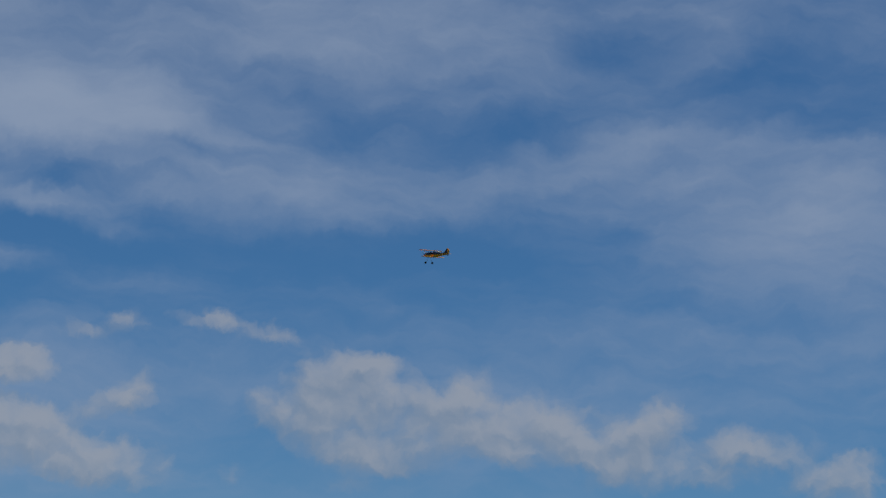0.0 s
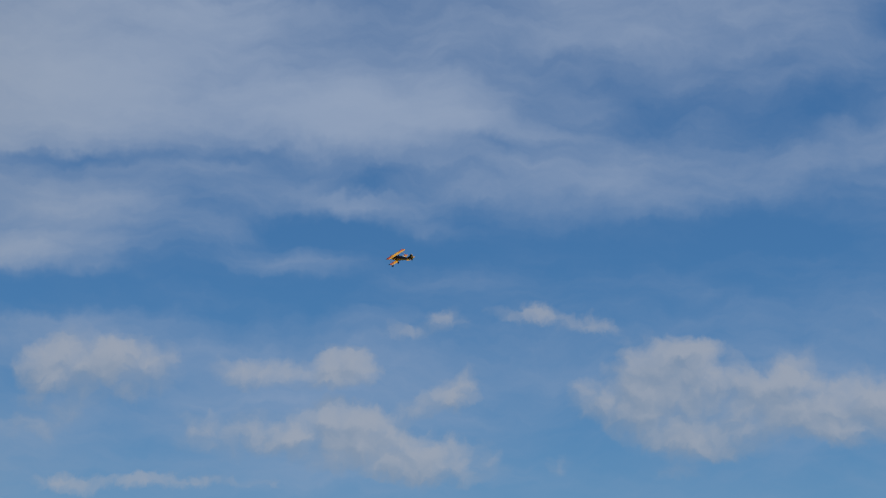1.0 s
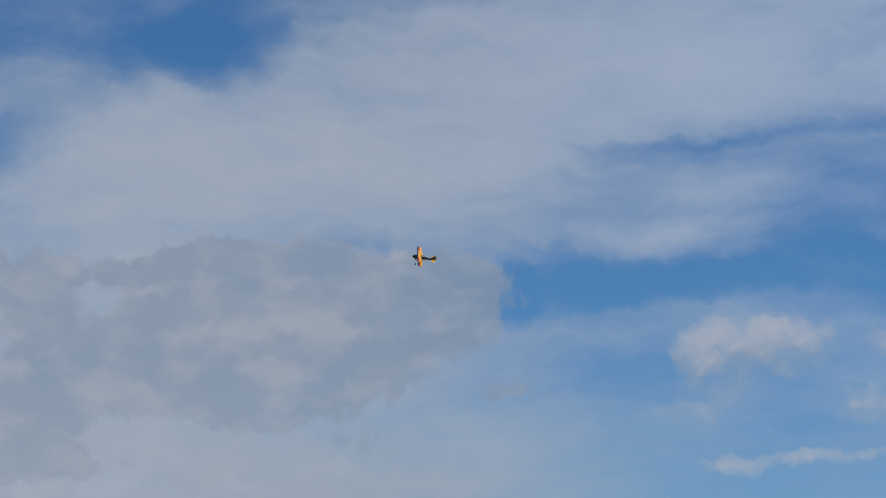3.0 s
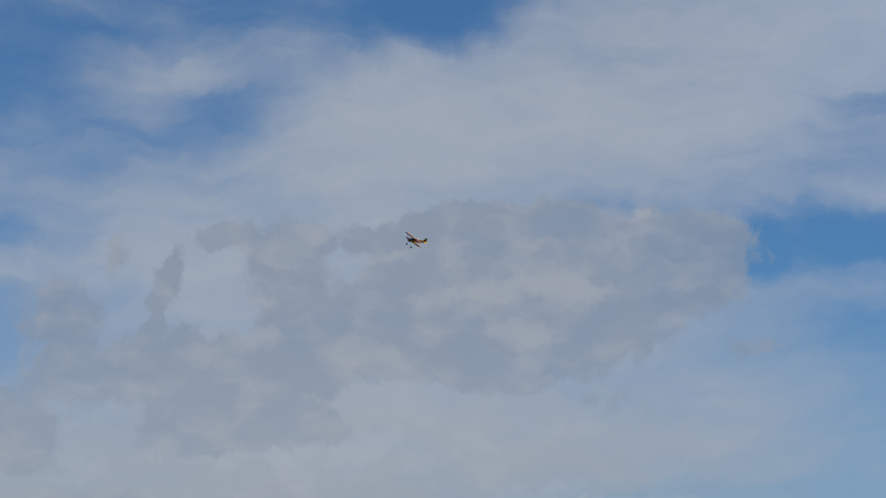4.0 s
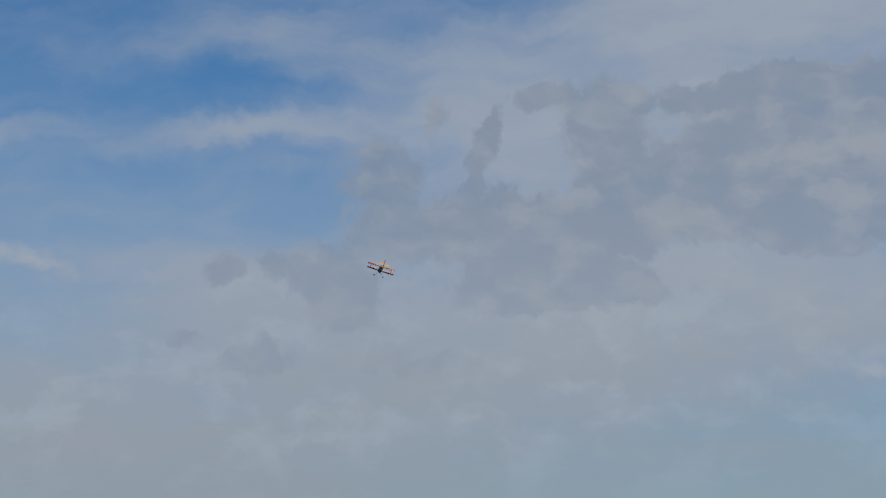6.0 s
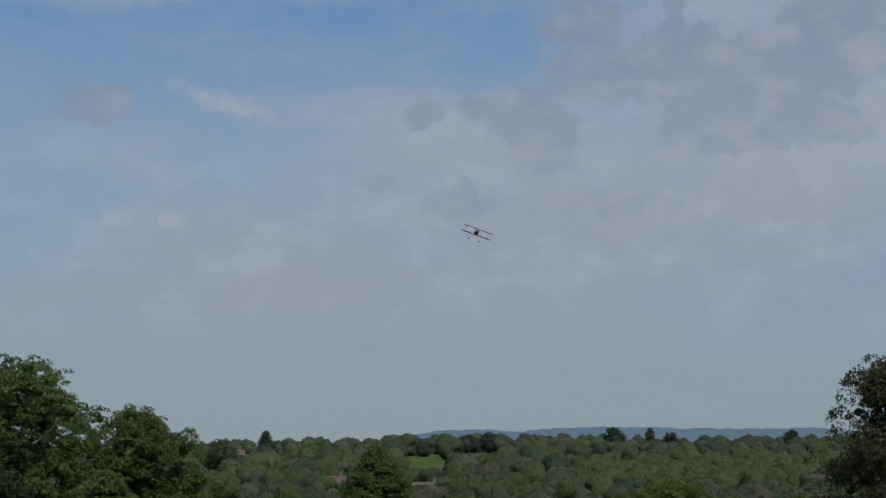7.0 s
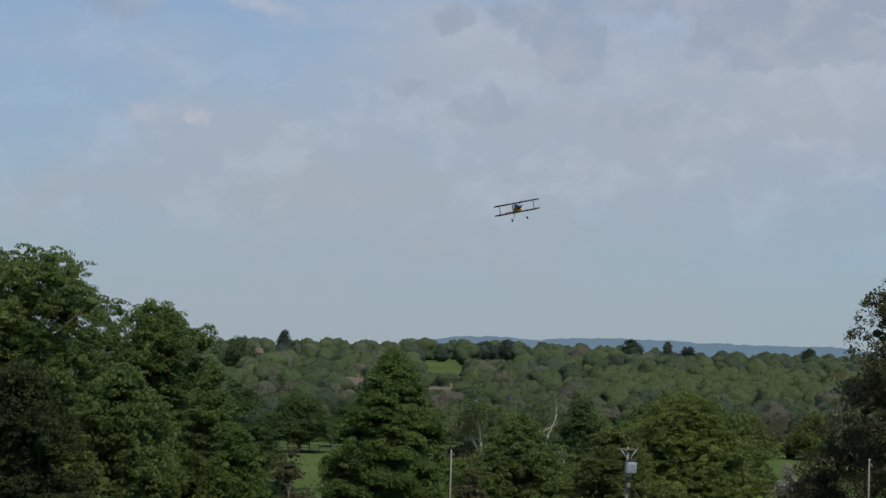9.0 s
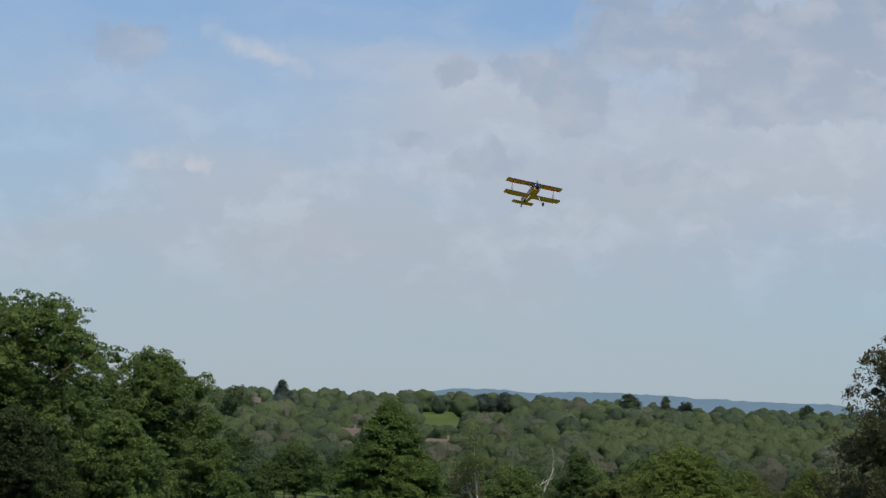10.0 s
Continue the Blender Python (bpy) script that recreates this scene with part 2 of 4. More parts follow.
# low heaped clouds: sunlit upper rims and greyer bases are put into the colour
def billows(vec, shift):
    """Rounded heads of heaped cloud, broken up by finer noise."""
    m = wn("ShaderNodeMapping")
    plug(m.inputs[0], vec)
    m.inputs[1].default_value, m.inputs[3].default_value = shift, (1, 1.15, 1)
    total = wmath("MULTIPLY_ADD", wnoise(vec, 1.2, 6.0, 0.5, (1, 1.1, 1), (1.0 + shift[0], 3.0 + shift[1], 0)), 0.62, 0.26)
    for scale, weight in ((0.75, 0.26), (1.9, 0.15)):
        cell = wn("ShaderNodeTexVoronoi")
        cell.feature, cell.voronoi_dimensions = "SMOOTH_F1", "2D"
        cell.inputs["Scale"].default_value, cell.inputs["Smoothness"].default_value = scale, 0.35
        plug(cell.inputs["Vector"], m.outputs[0])
        total = wmath("MULTIPLY_ADD", cell.outputs["Distance"], -weight, total)
    return total


lumps = billows(RAGGED, (0.0, 0.0, 0.0))
def heaps(vec):
    """How deep the heaped clouds are in a direction."""
    total = None
    total = lobes(vec, [
        (42.8, 10.2, 2.35, 1.33, 0, 1), (42.9, 10.8, 0.9, 0.62, 0, 1), (42.1, 10.4, 1.08, 0.8, 0, 1), (41.1, 9.6, 1.62, 0.98, 0, 1),
        (43.7, 9.2, 3.42, 1.33, 0, 1), (42.9, 8.6, 2.16, 0.71, 0, 0.8), (45.6, 10.3, 0.87, 0.8, 0, 1), (44.5, 9.9, 1.08, 0.89, 0, 0.9),
        (46, 9.3, 2.34, 1.07, 0, 1),
    ], total)
    total = lobes(vec, [
        (47.8, 9.7, 1.44, 0.89, 0, 1), (47.4, 9, 1.98, 0.89, 0, 1), (49, 8.8, 1.44, 0.8, 0, 0.8), (50.7, 9.7, 0.86, 0.8, 0, 1),
        (49.9, 9.4, 1.08, 0.8, 0, 0.8), (49.6, 8.5, 2.15, 1.07, 0, 1), (51.7, 8.4, 1.8, 0.89, 0, 0.8), (52.3, 9.1, 1.08, 0.71, 0, 0.8),
    ], total)
    total = lobes(vec, [
        (53.7, 8.7, 1.62, 1.07, 0, 0.8), (55.4, 8.5, 0.9, 0.62, 0, 1), (55.1, 8, 1.79, 0.62, 0, 0.9), (34.2, 10.3, 1.19, 0.71, 0, 0.91),
        (37.1, 9.9, 0.84, 0.67, 0, 1.01), (36.6, 9.5, 1.19, 0.53, 0, 0.7), (34.8, 9, 1.78, 0.8, 0, 0.81), (34, 8.5, 1.58, 1.07, 0, 0.7),
        (36.5, 8.1, 2.27, 0.85, 0, 1.01), (35.2, 8.1, 2.17, 0.98, 0, 0.6),
    ], total)
    total = lobes(vec, [
        (39.5, 7.9, 2.33, 0.62, 0, 0.23), (42.5, 7.8, 1.25, 0.44, 0, 0.45), (40.1, 9.9, 0.72, 0.62, 0, 0.35), (40.1, 11.6, 2.72, 0.46, -10, 0.6),
        (38.8, 11.8, 1.27, 0.39, 0, 0.4), (36.7, 11.8, 0.82, 0.39, 0, 0.6), (36, 11.4, 2.17, 0.36, 0, 0.4),
    ], total)
    total = lobes(vec, [
        (27.8, 10.2, 2.89, 1.24, 0, 1), (26.7, 10.4, 1.08, 0.71, 0, 1), (28.8, 10.6, 1.45, 0.71, 0, 0.8), (26.3, 8.9, 1.62, 0.8, 0, 0.5),
        (33.3, 10.3, 2.78, 0.6, 0, 0.91), (34.1, 10.5, 0.89, 0.62, 0, 1.01), (31.4, 10.3, 0.99, 0.57, 0, 0.6), (31.2, 8.8, 2.38, 0.89, 0, 0.7),
        (33.5, 8.7, 2.57, 1.07, 0, 0.7), (27.4, 7.5, 2.87, 0.36, 0, 0.5), (30.7, 7.6, 2.51, 0.32, 0, 0.35),
    ], total)
    total = lobes(vec, [
        (18.9, 12.9, 0.82, 0.44, 0, 0.7), (27.7, 7.4, 1.97, 0.36, 0, 0.5), (30.1, 7.5, 3.04, 0.23, 0, 0.31), (24.7, 10.2, 0.81, 0.36, 0, 0.28),
        (23.3, 11.6, 1, 0.32, 0, 0.24),
    ], total)
    total = lobes(vec, [
        (16.9, 5.8, 2.14, 0.43, 0, 0.6), (19.4, 5.8, 1.61, 0.39, 0, 0.5),
    ], total)
    total = lobes(vec, [
        (-5.2, 8.8, 2.34, 0.57, -18, 0.55), (-4.4, 8.4, 1.71, 0.43, -22, 0.5), (-8, 8.3, 1.26, 0.25, 0, 0.3),
    ], total)
    total = lobes(vec, [
        (-7.6, 5.8, 0.71, 0.5, 0, 1.1), (-6.3, 5.8, 0.64, 0.43, 0, 0.9), (-7, 5.4, 1.25, 0.36, 0, 0.35), (-4.4, 6.1, 0.8, 0.28, 0, 0.3),
    ], total)
    return total


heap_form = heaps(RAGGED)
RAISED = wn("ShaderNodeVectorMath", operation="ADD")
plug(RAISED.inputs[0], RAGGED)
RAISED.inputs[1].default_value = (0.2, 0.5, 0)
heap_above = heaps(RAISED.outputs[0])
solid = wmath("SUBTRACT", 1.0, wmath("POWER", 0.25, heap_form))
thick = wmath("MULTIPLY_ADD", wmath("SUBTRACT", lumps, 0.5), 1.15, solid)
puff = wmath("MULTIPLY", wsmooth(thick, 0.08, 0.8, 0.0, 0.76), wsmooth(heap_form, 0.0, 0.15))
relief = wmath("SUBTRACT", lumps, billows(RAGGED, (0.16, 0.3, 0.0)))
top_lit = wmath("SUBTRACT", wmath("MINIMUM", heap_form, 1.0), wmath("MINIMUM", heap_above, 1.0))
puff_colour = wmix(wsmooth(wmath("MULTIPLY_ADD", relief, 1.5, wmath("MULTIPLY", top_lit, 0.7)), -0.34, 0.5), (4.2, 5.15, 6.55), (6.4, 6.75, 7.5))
nishita = wn("ShaderNodeTexSky")
nishita.sky_type, nishita.sun_disc = "NISHITA", False
nishita.sun_elevation, nishita.sun_rotation = radians(SUN_EL), radians(SUN_AZ)
nishita.air_density, nishita.dust_density, nishita.ozone_density = 1.0, 0.3, 2.5
scaled = wn("ShaderNodeVectorMath", operation="MULTIPLY")
plug(scaled.inputs[0], nishita.outputs[0])
scaled.inputs[1].default_value = (0.46, 0.92, 1.28)
sky = wmix(veil, scaled.outputs[0], veil_colour)
sky = wmix(bank, sky, bank_colour)
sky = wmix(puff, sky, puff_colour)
background = wn("ShaderNodeBackground")
background.inputs["Strength"].default_value = 0.1
plug(background.inputs[0], sky)
out = wn("ShaderNodeOutputWorld")
WT.links.new(background.outputs[0], out.inputs[0])

# ---------------------------------------------------------------- materials
def material(name, base, rough=0.7, metal=0.0):
    m = bpy.data.materials.new(name)
    m.use_nodes = True
    t = m.node_tree
    b = t.nodes["Principled BSDF"]
    b.inputs["Base Color"].default_value = (*base, 1)
    b.inputs["Roughness"].default_value, b.inputs["Metallic"].default_value = rough, metal
    return m, t, b


def varied(name, low, high, scale, rough=0.7, metal=0.0, bump=0.0, detail=6.0, fine=12.0, stretch=(1, 1, 1)):
    """Colour drifting between two tones at a coarse and a fine scale, with fine relief."""
    m, t, b = material(name, low, rough, metal)
    co = t.nodes.new("ShaderNodeTexCoord")
    mp = t.nodes.new("ShaderNodeMapping")
    mp.inputs[3].default_value = stretch
    t.links.new(co.outputs["Object"], mp.inputs[0])
    fac = []
    for s, d in ((scale, detail), (scale * fine, 3.0)):
        n = t.nodes.new("ShaderNodeTexNoise")
        n.inputs["Scale"].default_value, n.inputs["Detail"].default_value = s, d
        t.links.new(mp.outputs[0], n.inputs["Vector"])
        fac.append(n.outputs["Fac"])
    add = t.nodes.new("ShaderNodeMath")
    add.operation = "MULTIPLY_ADD"
    t.links.new(fac[1], add.inputs[0])
    add.inputs[1].default_value = 0.45
    t.links.new(fac[0], add.inputs[2])
    ramp = t.nodes.new("ShaderNodeMapRange")
    ramp.inputs[1].default_value, ramp.inputs[2].default_value = 0.5, 0.95
    t.links.new(add.outputs[0], ramp.inputs[0])
    mix = t.nodes.new("ShaderNodeMix")
    mix.data_type = "RGBA"
    t.links.new(ramp.outputs[0], mix.inputs[0])
    mix.inputs[6].default_value, mix.inputs[7].default_value = (*low, 1), (*high, 1)
    t.links.new(mix.outputs[2], b.inputs["Base Color"])
    if bump:
        bp = t.nodes.new("ShaderNodeBump")
        bp.inputs["Strength"].default_value = bump
        t.links.new(fac[1], bp.inputs["Height"])
        t.links.new(bp.outputs[0], b.inputs["Normal"])
    return m


def leaves(name, dark, light, through_light=0.3, rough=0.55, patch=0.35, own=0.35, relief=0.45, grain=2.4, by_tree=False):
    """Leaf matter: each leaf has its own tone between two, drifting over the crown, and lets some light through."""
    m, t, b = material(name, dark, rough)
    b.inputs["Specular IOR Level"].default_value = 0.15
    geo = t.nodes.new("ShaderNodeNewGeometry")
    co = t.nodes.new("ShaderNodeTexCoord")
    n = t.nodes.new("ShaderNodeTexNoise")
    n.inputs["Scale"].default_value, n.inputs["Detail"].default_value = patch, 4.0
    t.links.new(co.outputs["Object"], n.inputs["Vector"])
    wide = t.nodes.new("ShaderNodeMapRange")
    wide.inputs[1].default_value, wide.inputs[2].default_value = 0.32, 0.68
    t.links.new(n.outputs["Fac"], wide.inputs[0])
    a = t.nodes.new("ShaderNodeMath")
    a.operation = "MULTIPLY_ADD"
    t.links.new(geo.outputs["Random Per Island"], a.inputs[0])
    a.inputs[1].default_value = own
    h = t.nodes.new("ShaderNodeMath")
    h.operation = "MULTIPLY"
    if by_tree:
        own_tree = t.nodes.new("ShaderNodeAttribute")
        own_tree.attribute_name = "tone"
        blend = t.nodes.new("ShaderNodeMath")
        blend.operation = "MULTIPLY_ADD"
        t.links.new(wide.outputs[0], blend.inputs[0])
        blend.inputs[1].default_value = 0.25
        t.links.new(own_tree.outputs["Fac"], blend.inputs[2])
        t.links.new(blend.outputs[0], h.inputs[0])
    else:
        t.links.new(wide.outputs[0], h.inputs[0])
    h.inputs[1].default_value = 1 - own
    t.links.new(h.outputs[0], a.inputs[2])
    mix = t.nodes.new("ShaderNodeMix")
    mix.data_type = "RGBA"
    t.links.new(a.outputs[0], mix.inputs[0])
    mix.inputs[6].default_value, mix.inputs[7].default_value = (*dark, 1), (*light, 1)
    t.links.new(mix.outputs[2], b.inputs["Base Color"])
    if relief:
        lump = t.nodes.new("ShaderNodeTexNoise")
        lump.inputs["Scale"].default_value, lump.inputs["Detail"].default_value, lump.inputs["Roughness"].default_value = grain, 5.0, 0.7
        t.links.new(co.outputs["Object"], lump.inputs["Vector"])
        bump = t.nodes.new("ShaderNodeBump")
        bump.inputs["Strength"].default_value, bump.inputs["Distance"].default_value = 1.0, relief
        t.links.new(lump.outputs["Fac"], bump.inputs["Height"])
        t.links.new(bump.outputs[0], b.inputs["Normal"])
    tr = t.nodes.new("ShaderNodeBsdfTranslucent")
    t.links.new(mix.outputs[2], tr.inputs[0])
    ms = t.nodes.new("ShaderNodeMixShader")
    ms.inputs[0].default_value = through_light
    t.links.new(b.outputs[0], ms.inputs[1])
    t.links.new(tr.outputs[0], ms.inputs[2])
    t.links.new(ms.outputs[0], t.nodes["Material Output"].inputs[0])
    return m


GRASS = varied("meadow_grass", (0.048, 0.074, 0.02), (0.08, 0.106, 0.03), 0.02, 1.0, bump=0.3, fine=60.0)
BARK = varied("bark", (0.05, 0.04, 0.03), (0.13, 0.105, 0.08), 2.0, 0.9, bump=0.5, stretch=(1, 1, 0.2))
DEADWOOD = varied("bleached_wood", (0.26, 0.23, 0.19), (0.46, 0.42, 0.36), 2.0, 0.85, bump=0.4)
OAK = leaves("oak_leaves", (0.074, 0.112, 0.034), (0.19, 0.258, 0.073), 0.42)
DARK_OAK = leaves("deep_oak_leaves", (0.05, 0.08, 0.028), (0.13, 0.18, 0.057), 0.42)
LIME = leaves("lime_leaves", (0.067, 0.107, 0.029), (0.171, 0.243, 0.060), 0.42)
BRIGHT = leaves("sycamore_leaves", (0.109, 0.148, 0.036), (0.240, 0.307, 0.078), 0.45)
GOLDEN = leaves("field_maple_leaves", (0.082, 0.108, 0.030), (0.191, 0.234, 0.068), 0.42)
COPPER = leaves("copper_leaves", (0.05, 0.051, 0.025), (0.165, 0.16, 0.072), 0.38, 0.4)
BROWNISH = leaves("reddish_shrub_leaves", (0.08, 0.076, 0.036), (0.16, 0.145, 0.075), 0.3)
BLOSSOM = leaves("hawthorn_blossom", (0.13, 0.14, 0.08), (0.5, 0.46, 0.4), 0.2)
CONIFER = leaves("conifer_needles", (0.042, 0.062, 0.048), (0.078, 0.1, 0.07), 0.25)
# distant crowns: aerial haze is mixed into these paler, greyer base colours
FAR = dict(patch=0.08, own=0.3, relief=0.9, grain=1.1, by_tree=True)
FAR_A = leaves("hazed_oak_canopy", (0.058, 0.084, 0.037), (0.114, 0.145, 0.06), 0.3, **FAR)
FAR_B = leaves("hazed_ash_canopy", (0.08, 0.098, 0.058), (0.135, 0.152, 0.092), 0.3, **FAR)
FAR_C = leaves("hazed_dark_canopy", (0.043, 0.065, 0.038), (0.082, 0.108, 0.055), 0.25, **FAR)
FAR_D = leaves("hazed_young_canopy", (0.078, 0.106, 0.042), (0.112, 0.142, 0.056), 0.3, **FAR)
FAR_E = leaves("hazed_half_leafed_canopy", (0.085, 0.088, 0.056), (0.145, 0.146, 0.094), 0.3, **FAR)
# leaf colour darkened to paint the shade beneath the tall oaks
SHADE_DARK = leaves("shade_darkened_leaves", (0.027, 0.04, 0.015), (0.066, 0.09, 0.03), 0.3)
GRASS.node_tree.nodes["Principled BSDF"].inputs["Specular IOR Level"].default_value = 0.05
POLE_WOOD = varied("weathered_pole", (0.126, 0.108, 0.087), (0.210, 0.185, 0.154), 3.0, 0.85, bump=0.3, stretch=(1, 1, 0.15))
GALV = varied("galvanised_grey", (0.38, 0.4, 0.42), (0.52, 0.54, 0.56), 4.0, 0.45, 0.4)
WIRE = varied("cable", (0.03, 0.03, 0.03), (0.06, 0.06, 0.06), 5.0, 0.6)
PORCELAIN = varied("insulator_brown", (0.05, 0.034, 0.028), (0.08, 0.055, 0.045), 5.0, 0.35)
BRICKWALL = varied("brick_wall", (0.2, 0.145, 0.11), (0.28, 0.21, 0.16), 1.5, 0.9)
RENDERED = varied("cream_render", (0.27, 0.265, 0.22), (0.34, 0.33, 0.28), 0.6, 0.9)
CLAYTILE = varied("clay_roof", (0.075, 0.056, 0.042), (0.115, 0.085, 0.065), 1.2, 0.85, bump=0.3)
GLASS = material("dark_window", (0.03, 0.035, 0.04), 0.08)[0]
YELLOW = varied("yellow_film", (0.76, 0.35, 0.022), (0.84, 0.41, 0.032), 3.0, 0.32)
NAVY = varied("navy_film", (0.012, 0.016, 0.05), (0.02, 0.026, 0.075), 3.0, 0.3)
RED = varied("red_film", (0.5, 0.05, 0.025), (0.6, 0.08, 0.035), 3.0, 0.32)
BLACK = varied("black_rubber", (0.012, 0.012, 0.012), (0.028, 0.028, 0.028), 6.0, 0.8)
DARKMETAL = varied("engine_metal", (0.05, 0.05, 0.055), (0.12, 0.12, 0.13), 8.0, 0.4, 0.8)
WHITE = varied("white_film", (0.72, 0.72, 0.7), (0.8, 0.8, 0.78), 3.0, 0.35)


# ---------------------------------------------------------------- mesh helpers
def part(name, bm, mat, parent=None, label=""):
    me = bpy.data.meshes.new(name)
    bm.to_mesh(me)
    bm.free()
    for m in mat if isinstance(mat, (list, tuple)) else [mat]:
        me.materials.append(m)
    ob = new(name, me)
    if parent is not None:
        ob.parent = parent
    return tagged(ob, label)


def array_mesh(name, verts, faces, mat, parent=None, smooth=False, tone=None):
    """A mesh from an array of vertices and one or more arrays of faces with three or four corners each."""
    groups = faces if isinstance(faces, (list, tuple)) else [faces]
    groups = [np.ascontiguousarray(g, np.int32) for g in groups if len(g)]
    sizes = np.concatenate([np.full(len(g), g.shape[1], np.int32) for g in groups])
    loops = np.concatenate([g.ravel() for g in groups])
    me = bpy.data.meshes.new(name)
    me.vertices.add(len(verts))
    me.vertices.foreach_set("co", np.ascontiguousarray(verts, np.float32).ravel())
    me.loops.add(len(loops))
    me.loops.foreach_set("vertex_index", loops)
    me.polygons.add(len(sizes))
    me.polygons.foreach_set("loop_start", (np.cumsum(sizes) - sizes).astype(np.int32))
    me.polygons.foreach_set("use_smooth", np.full(len(sizes), smooth))
    me.update(calc_edges=True)
    if tone is not None:
        me.attributes.new("tone", "FLOAT", "POINT").data.foreach_set("value", np.ascontiguousarray(tone, np.float32))
    me.materials.append(mat)
    ob = new(name, me)
    if parent is not None:
        ob.parent = parent
    return ob


def ring_tube(bm, points, radii, sides=8, cap=True, squash=1.0):
    """A tube of changing radius along a line of points."""
    rings = []
    pts = [Vector(p) for p in points]
    for i, (p, r) in enumerate(zip(pts, radii)):
        d = (pts[min(i + 1, len(pts) - 1)] - pts[max(i - 1, 0)]).normalized()
        side = d.cross(Vector((0, 0, 1)) if abs(d.z) < 0.9 else Vector((1, 0, 0))).normalized()
        up = side.cross(d)
        rings.append([bm.verts.new(p + side * (math.cos(a) * r) + up * (math.sin(a) * r * squash)) for a in [math.tau * k / sides for k in range(sides)]])
    for a, b in zip(rings, rings[1:]):
        for k in range(sides):
            f = bm.faces.new((a[k], a[(k + 1) % sides], b[(k + 1) % sides], b[k]))
            f.smooth = True
    if cap:
        bm.faces.new(rings[0][::-1])
        bm.faces.new(rings[-1])
    return bm


def box(bm, centre, size, bevel=0.0, turn=None):
    m = Matrix.Translation(centre) @ (turn or Matrix()) @ Matrix.Diagonal((*size, 1))
    got = bmesh.ops.create_cube(bm, size=1, matrix=m)
    if bevel:
        bmesh.ops.bevel(bm, geom=list({e for v in got["verts"] for e in v.link_edges}), offset=bevel, segments=2, affect="EDGES")
    return bm


# ---------------------------------------------------------------- ground
PROFILE_Y = [-400, 0, 15, 40, 70, 120, 200, 280, 480, 700, 1000, 1300, 1550, 1900, 2600, 4900]
PROFILE_Z = [2, 0, -0.6, -3.4, -6.8, -12, -15, -16, -16, -14.2, -10.2, -6.4, -4.0, -8, -25, -40]


def ground_z(x, y):
    x, y = np.asarray(x, float), np.asarray(y, float)
    z = np.interp(y, PROFILE_Y, PROFILE_Z)
    far = np.clip((y - 500) / 700, 0, 1)
    z = z + far * (2.2 * np.sin(x / 130 + 0.6) + 1.6 * np.sin(x / 61 + y / 170) + 1.2 * np.sin(y / 95 + x / 240))
    near = np.clip((y - 60) / 100, 0, 1) * (1 - far)
    return z + near * 0.35 * np.sin(x / 23 + y / 31) * np.sin(y / 47)


def build_ground():
    ys = np.concatenate([np.linspace(-400, 0, 9)[:-1], np.linspace(0, 500, 84)[:-1], np.geomspace(500, 4900, 60)])
    us = np.linspace(-1, 1, 91)
    y, u = np.meshgrid(ys, us, indexing="ij")
    half = 260 + 0.62 * np.maximum(y, 0)
    x = u * half
    v = np.stack([x, y, ground_z(x, y)], -1).reshape(-1, 3)
    i = np.arange(len(v)).reshape(len(ys), len(us))
    q = np.stack([i[:-1, :-1], i[:-1, 1:], i[1:, 1:], i[1:, :-1]], -1).reshape(-1, 4)
    tagged(array_mesh("ground", v, q, GRASS, smooth=True), "sloping green meadow grass falling into a wooded valley", "ground", kind="structure")


build_ground()


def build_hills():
    """A line of far hills on the skyline, their blue haze painted as a glow."""
    m, t, b = material("far_hill_haze_glow", (0.05, 0.075, 0.085), 1.0)
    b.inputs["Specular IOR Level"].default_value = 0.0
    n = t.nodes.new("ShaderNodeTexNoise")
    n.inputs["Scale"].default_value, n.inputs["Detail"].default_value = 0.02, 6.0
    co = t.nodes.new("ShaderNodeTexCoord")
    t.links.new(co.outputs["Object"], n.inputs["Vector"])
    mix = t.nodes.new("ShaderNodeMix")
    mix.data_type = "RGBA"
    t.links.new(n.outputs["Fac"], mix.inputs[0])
    # blue emission paints the haze of distance over the hills
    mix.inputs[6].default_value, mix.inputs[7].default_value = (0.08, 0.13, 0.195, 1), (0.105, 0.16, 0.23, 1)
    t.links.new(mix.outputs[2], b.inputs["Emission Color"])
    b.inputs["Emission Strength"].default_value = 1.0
    rng = np.random.default_rng(5)
    xs = np.linspace(-2600, 2600, 521)
    a = np.degrees(np.arctan2(xs, 4500))
    top = 1.7 + 4500 * np.radians(np.interp(a, [-30, -8, -1.5, -0.77, 0.3, 1.2, 2.5, 3.5, 5.2, 6.4, 7.3, 9.5, 12, 30], [-0.5, -0.2, 0.1, 0.24, 0.4, 0.455, 0.42, 0.47, 0.51, 0.44, 0.445, 0.43, 0.3, -0.3]))
    top = top + rng.normal(0, 0.7, len(xs)) + 1.2 * np.sin(xs / 37) + 0.8 * np.sin(xs / 17)
    rows = []
    for k, (dy, f) in enumerate(((0, -1.0), (60, 0.25), (130, 0.6), (220, 0.86), (300, 1.0), (420, 0.9))):
        z = -45 + (top + 45) * (0 if f < 0 else f)
        rows.append(np.stack([xs, np.full_like(xs, 4500 - 300 + dy) + rng.normal(0, 5, len(xs)), z + (0 if f < 0 or f == 1 else 1) * rng.normal(0, 0.6, len(xs))], -1))
    v = np.concatenate(rows)
    i = np.arange(len(v)).reshape(len(rows), len(xs))
    q = np.stack([i[:-1, :-1], i[:-1, 1:], i[1:, 1:], i[1:, :-1]], -1).reshape(-1, 4)
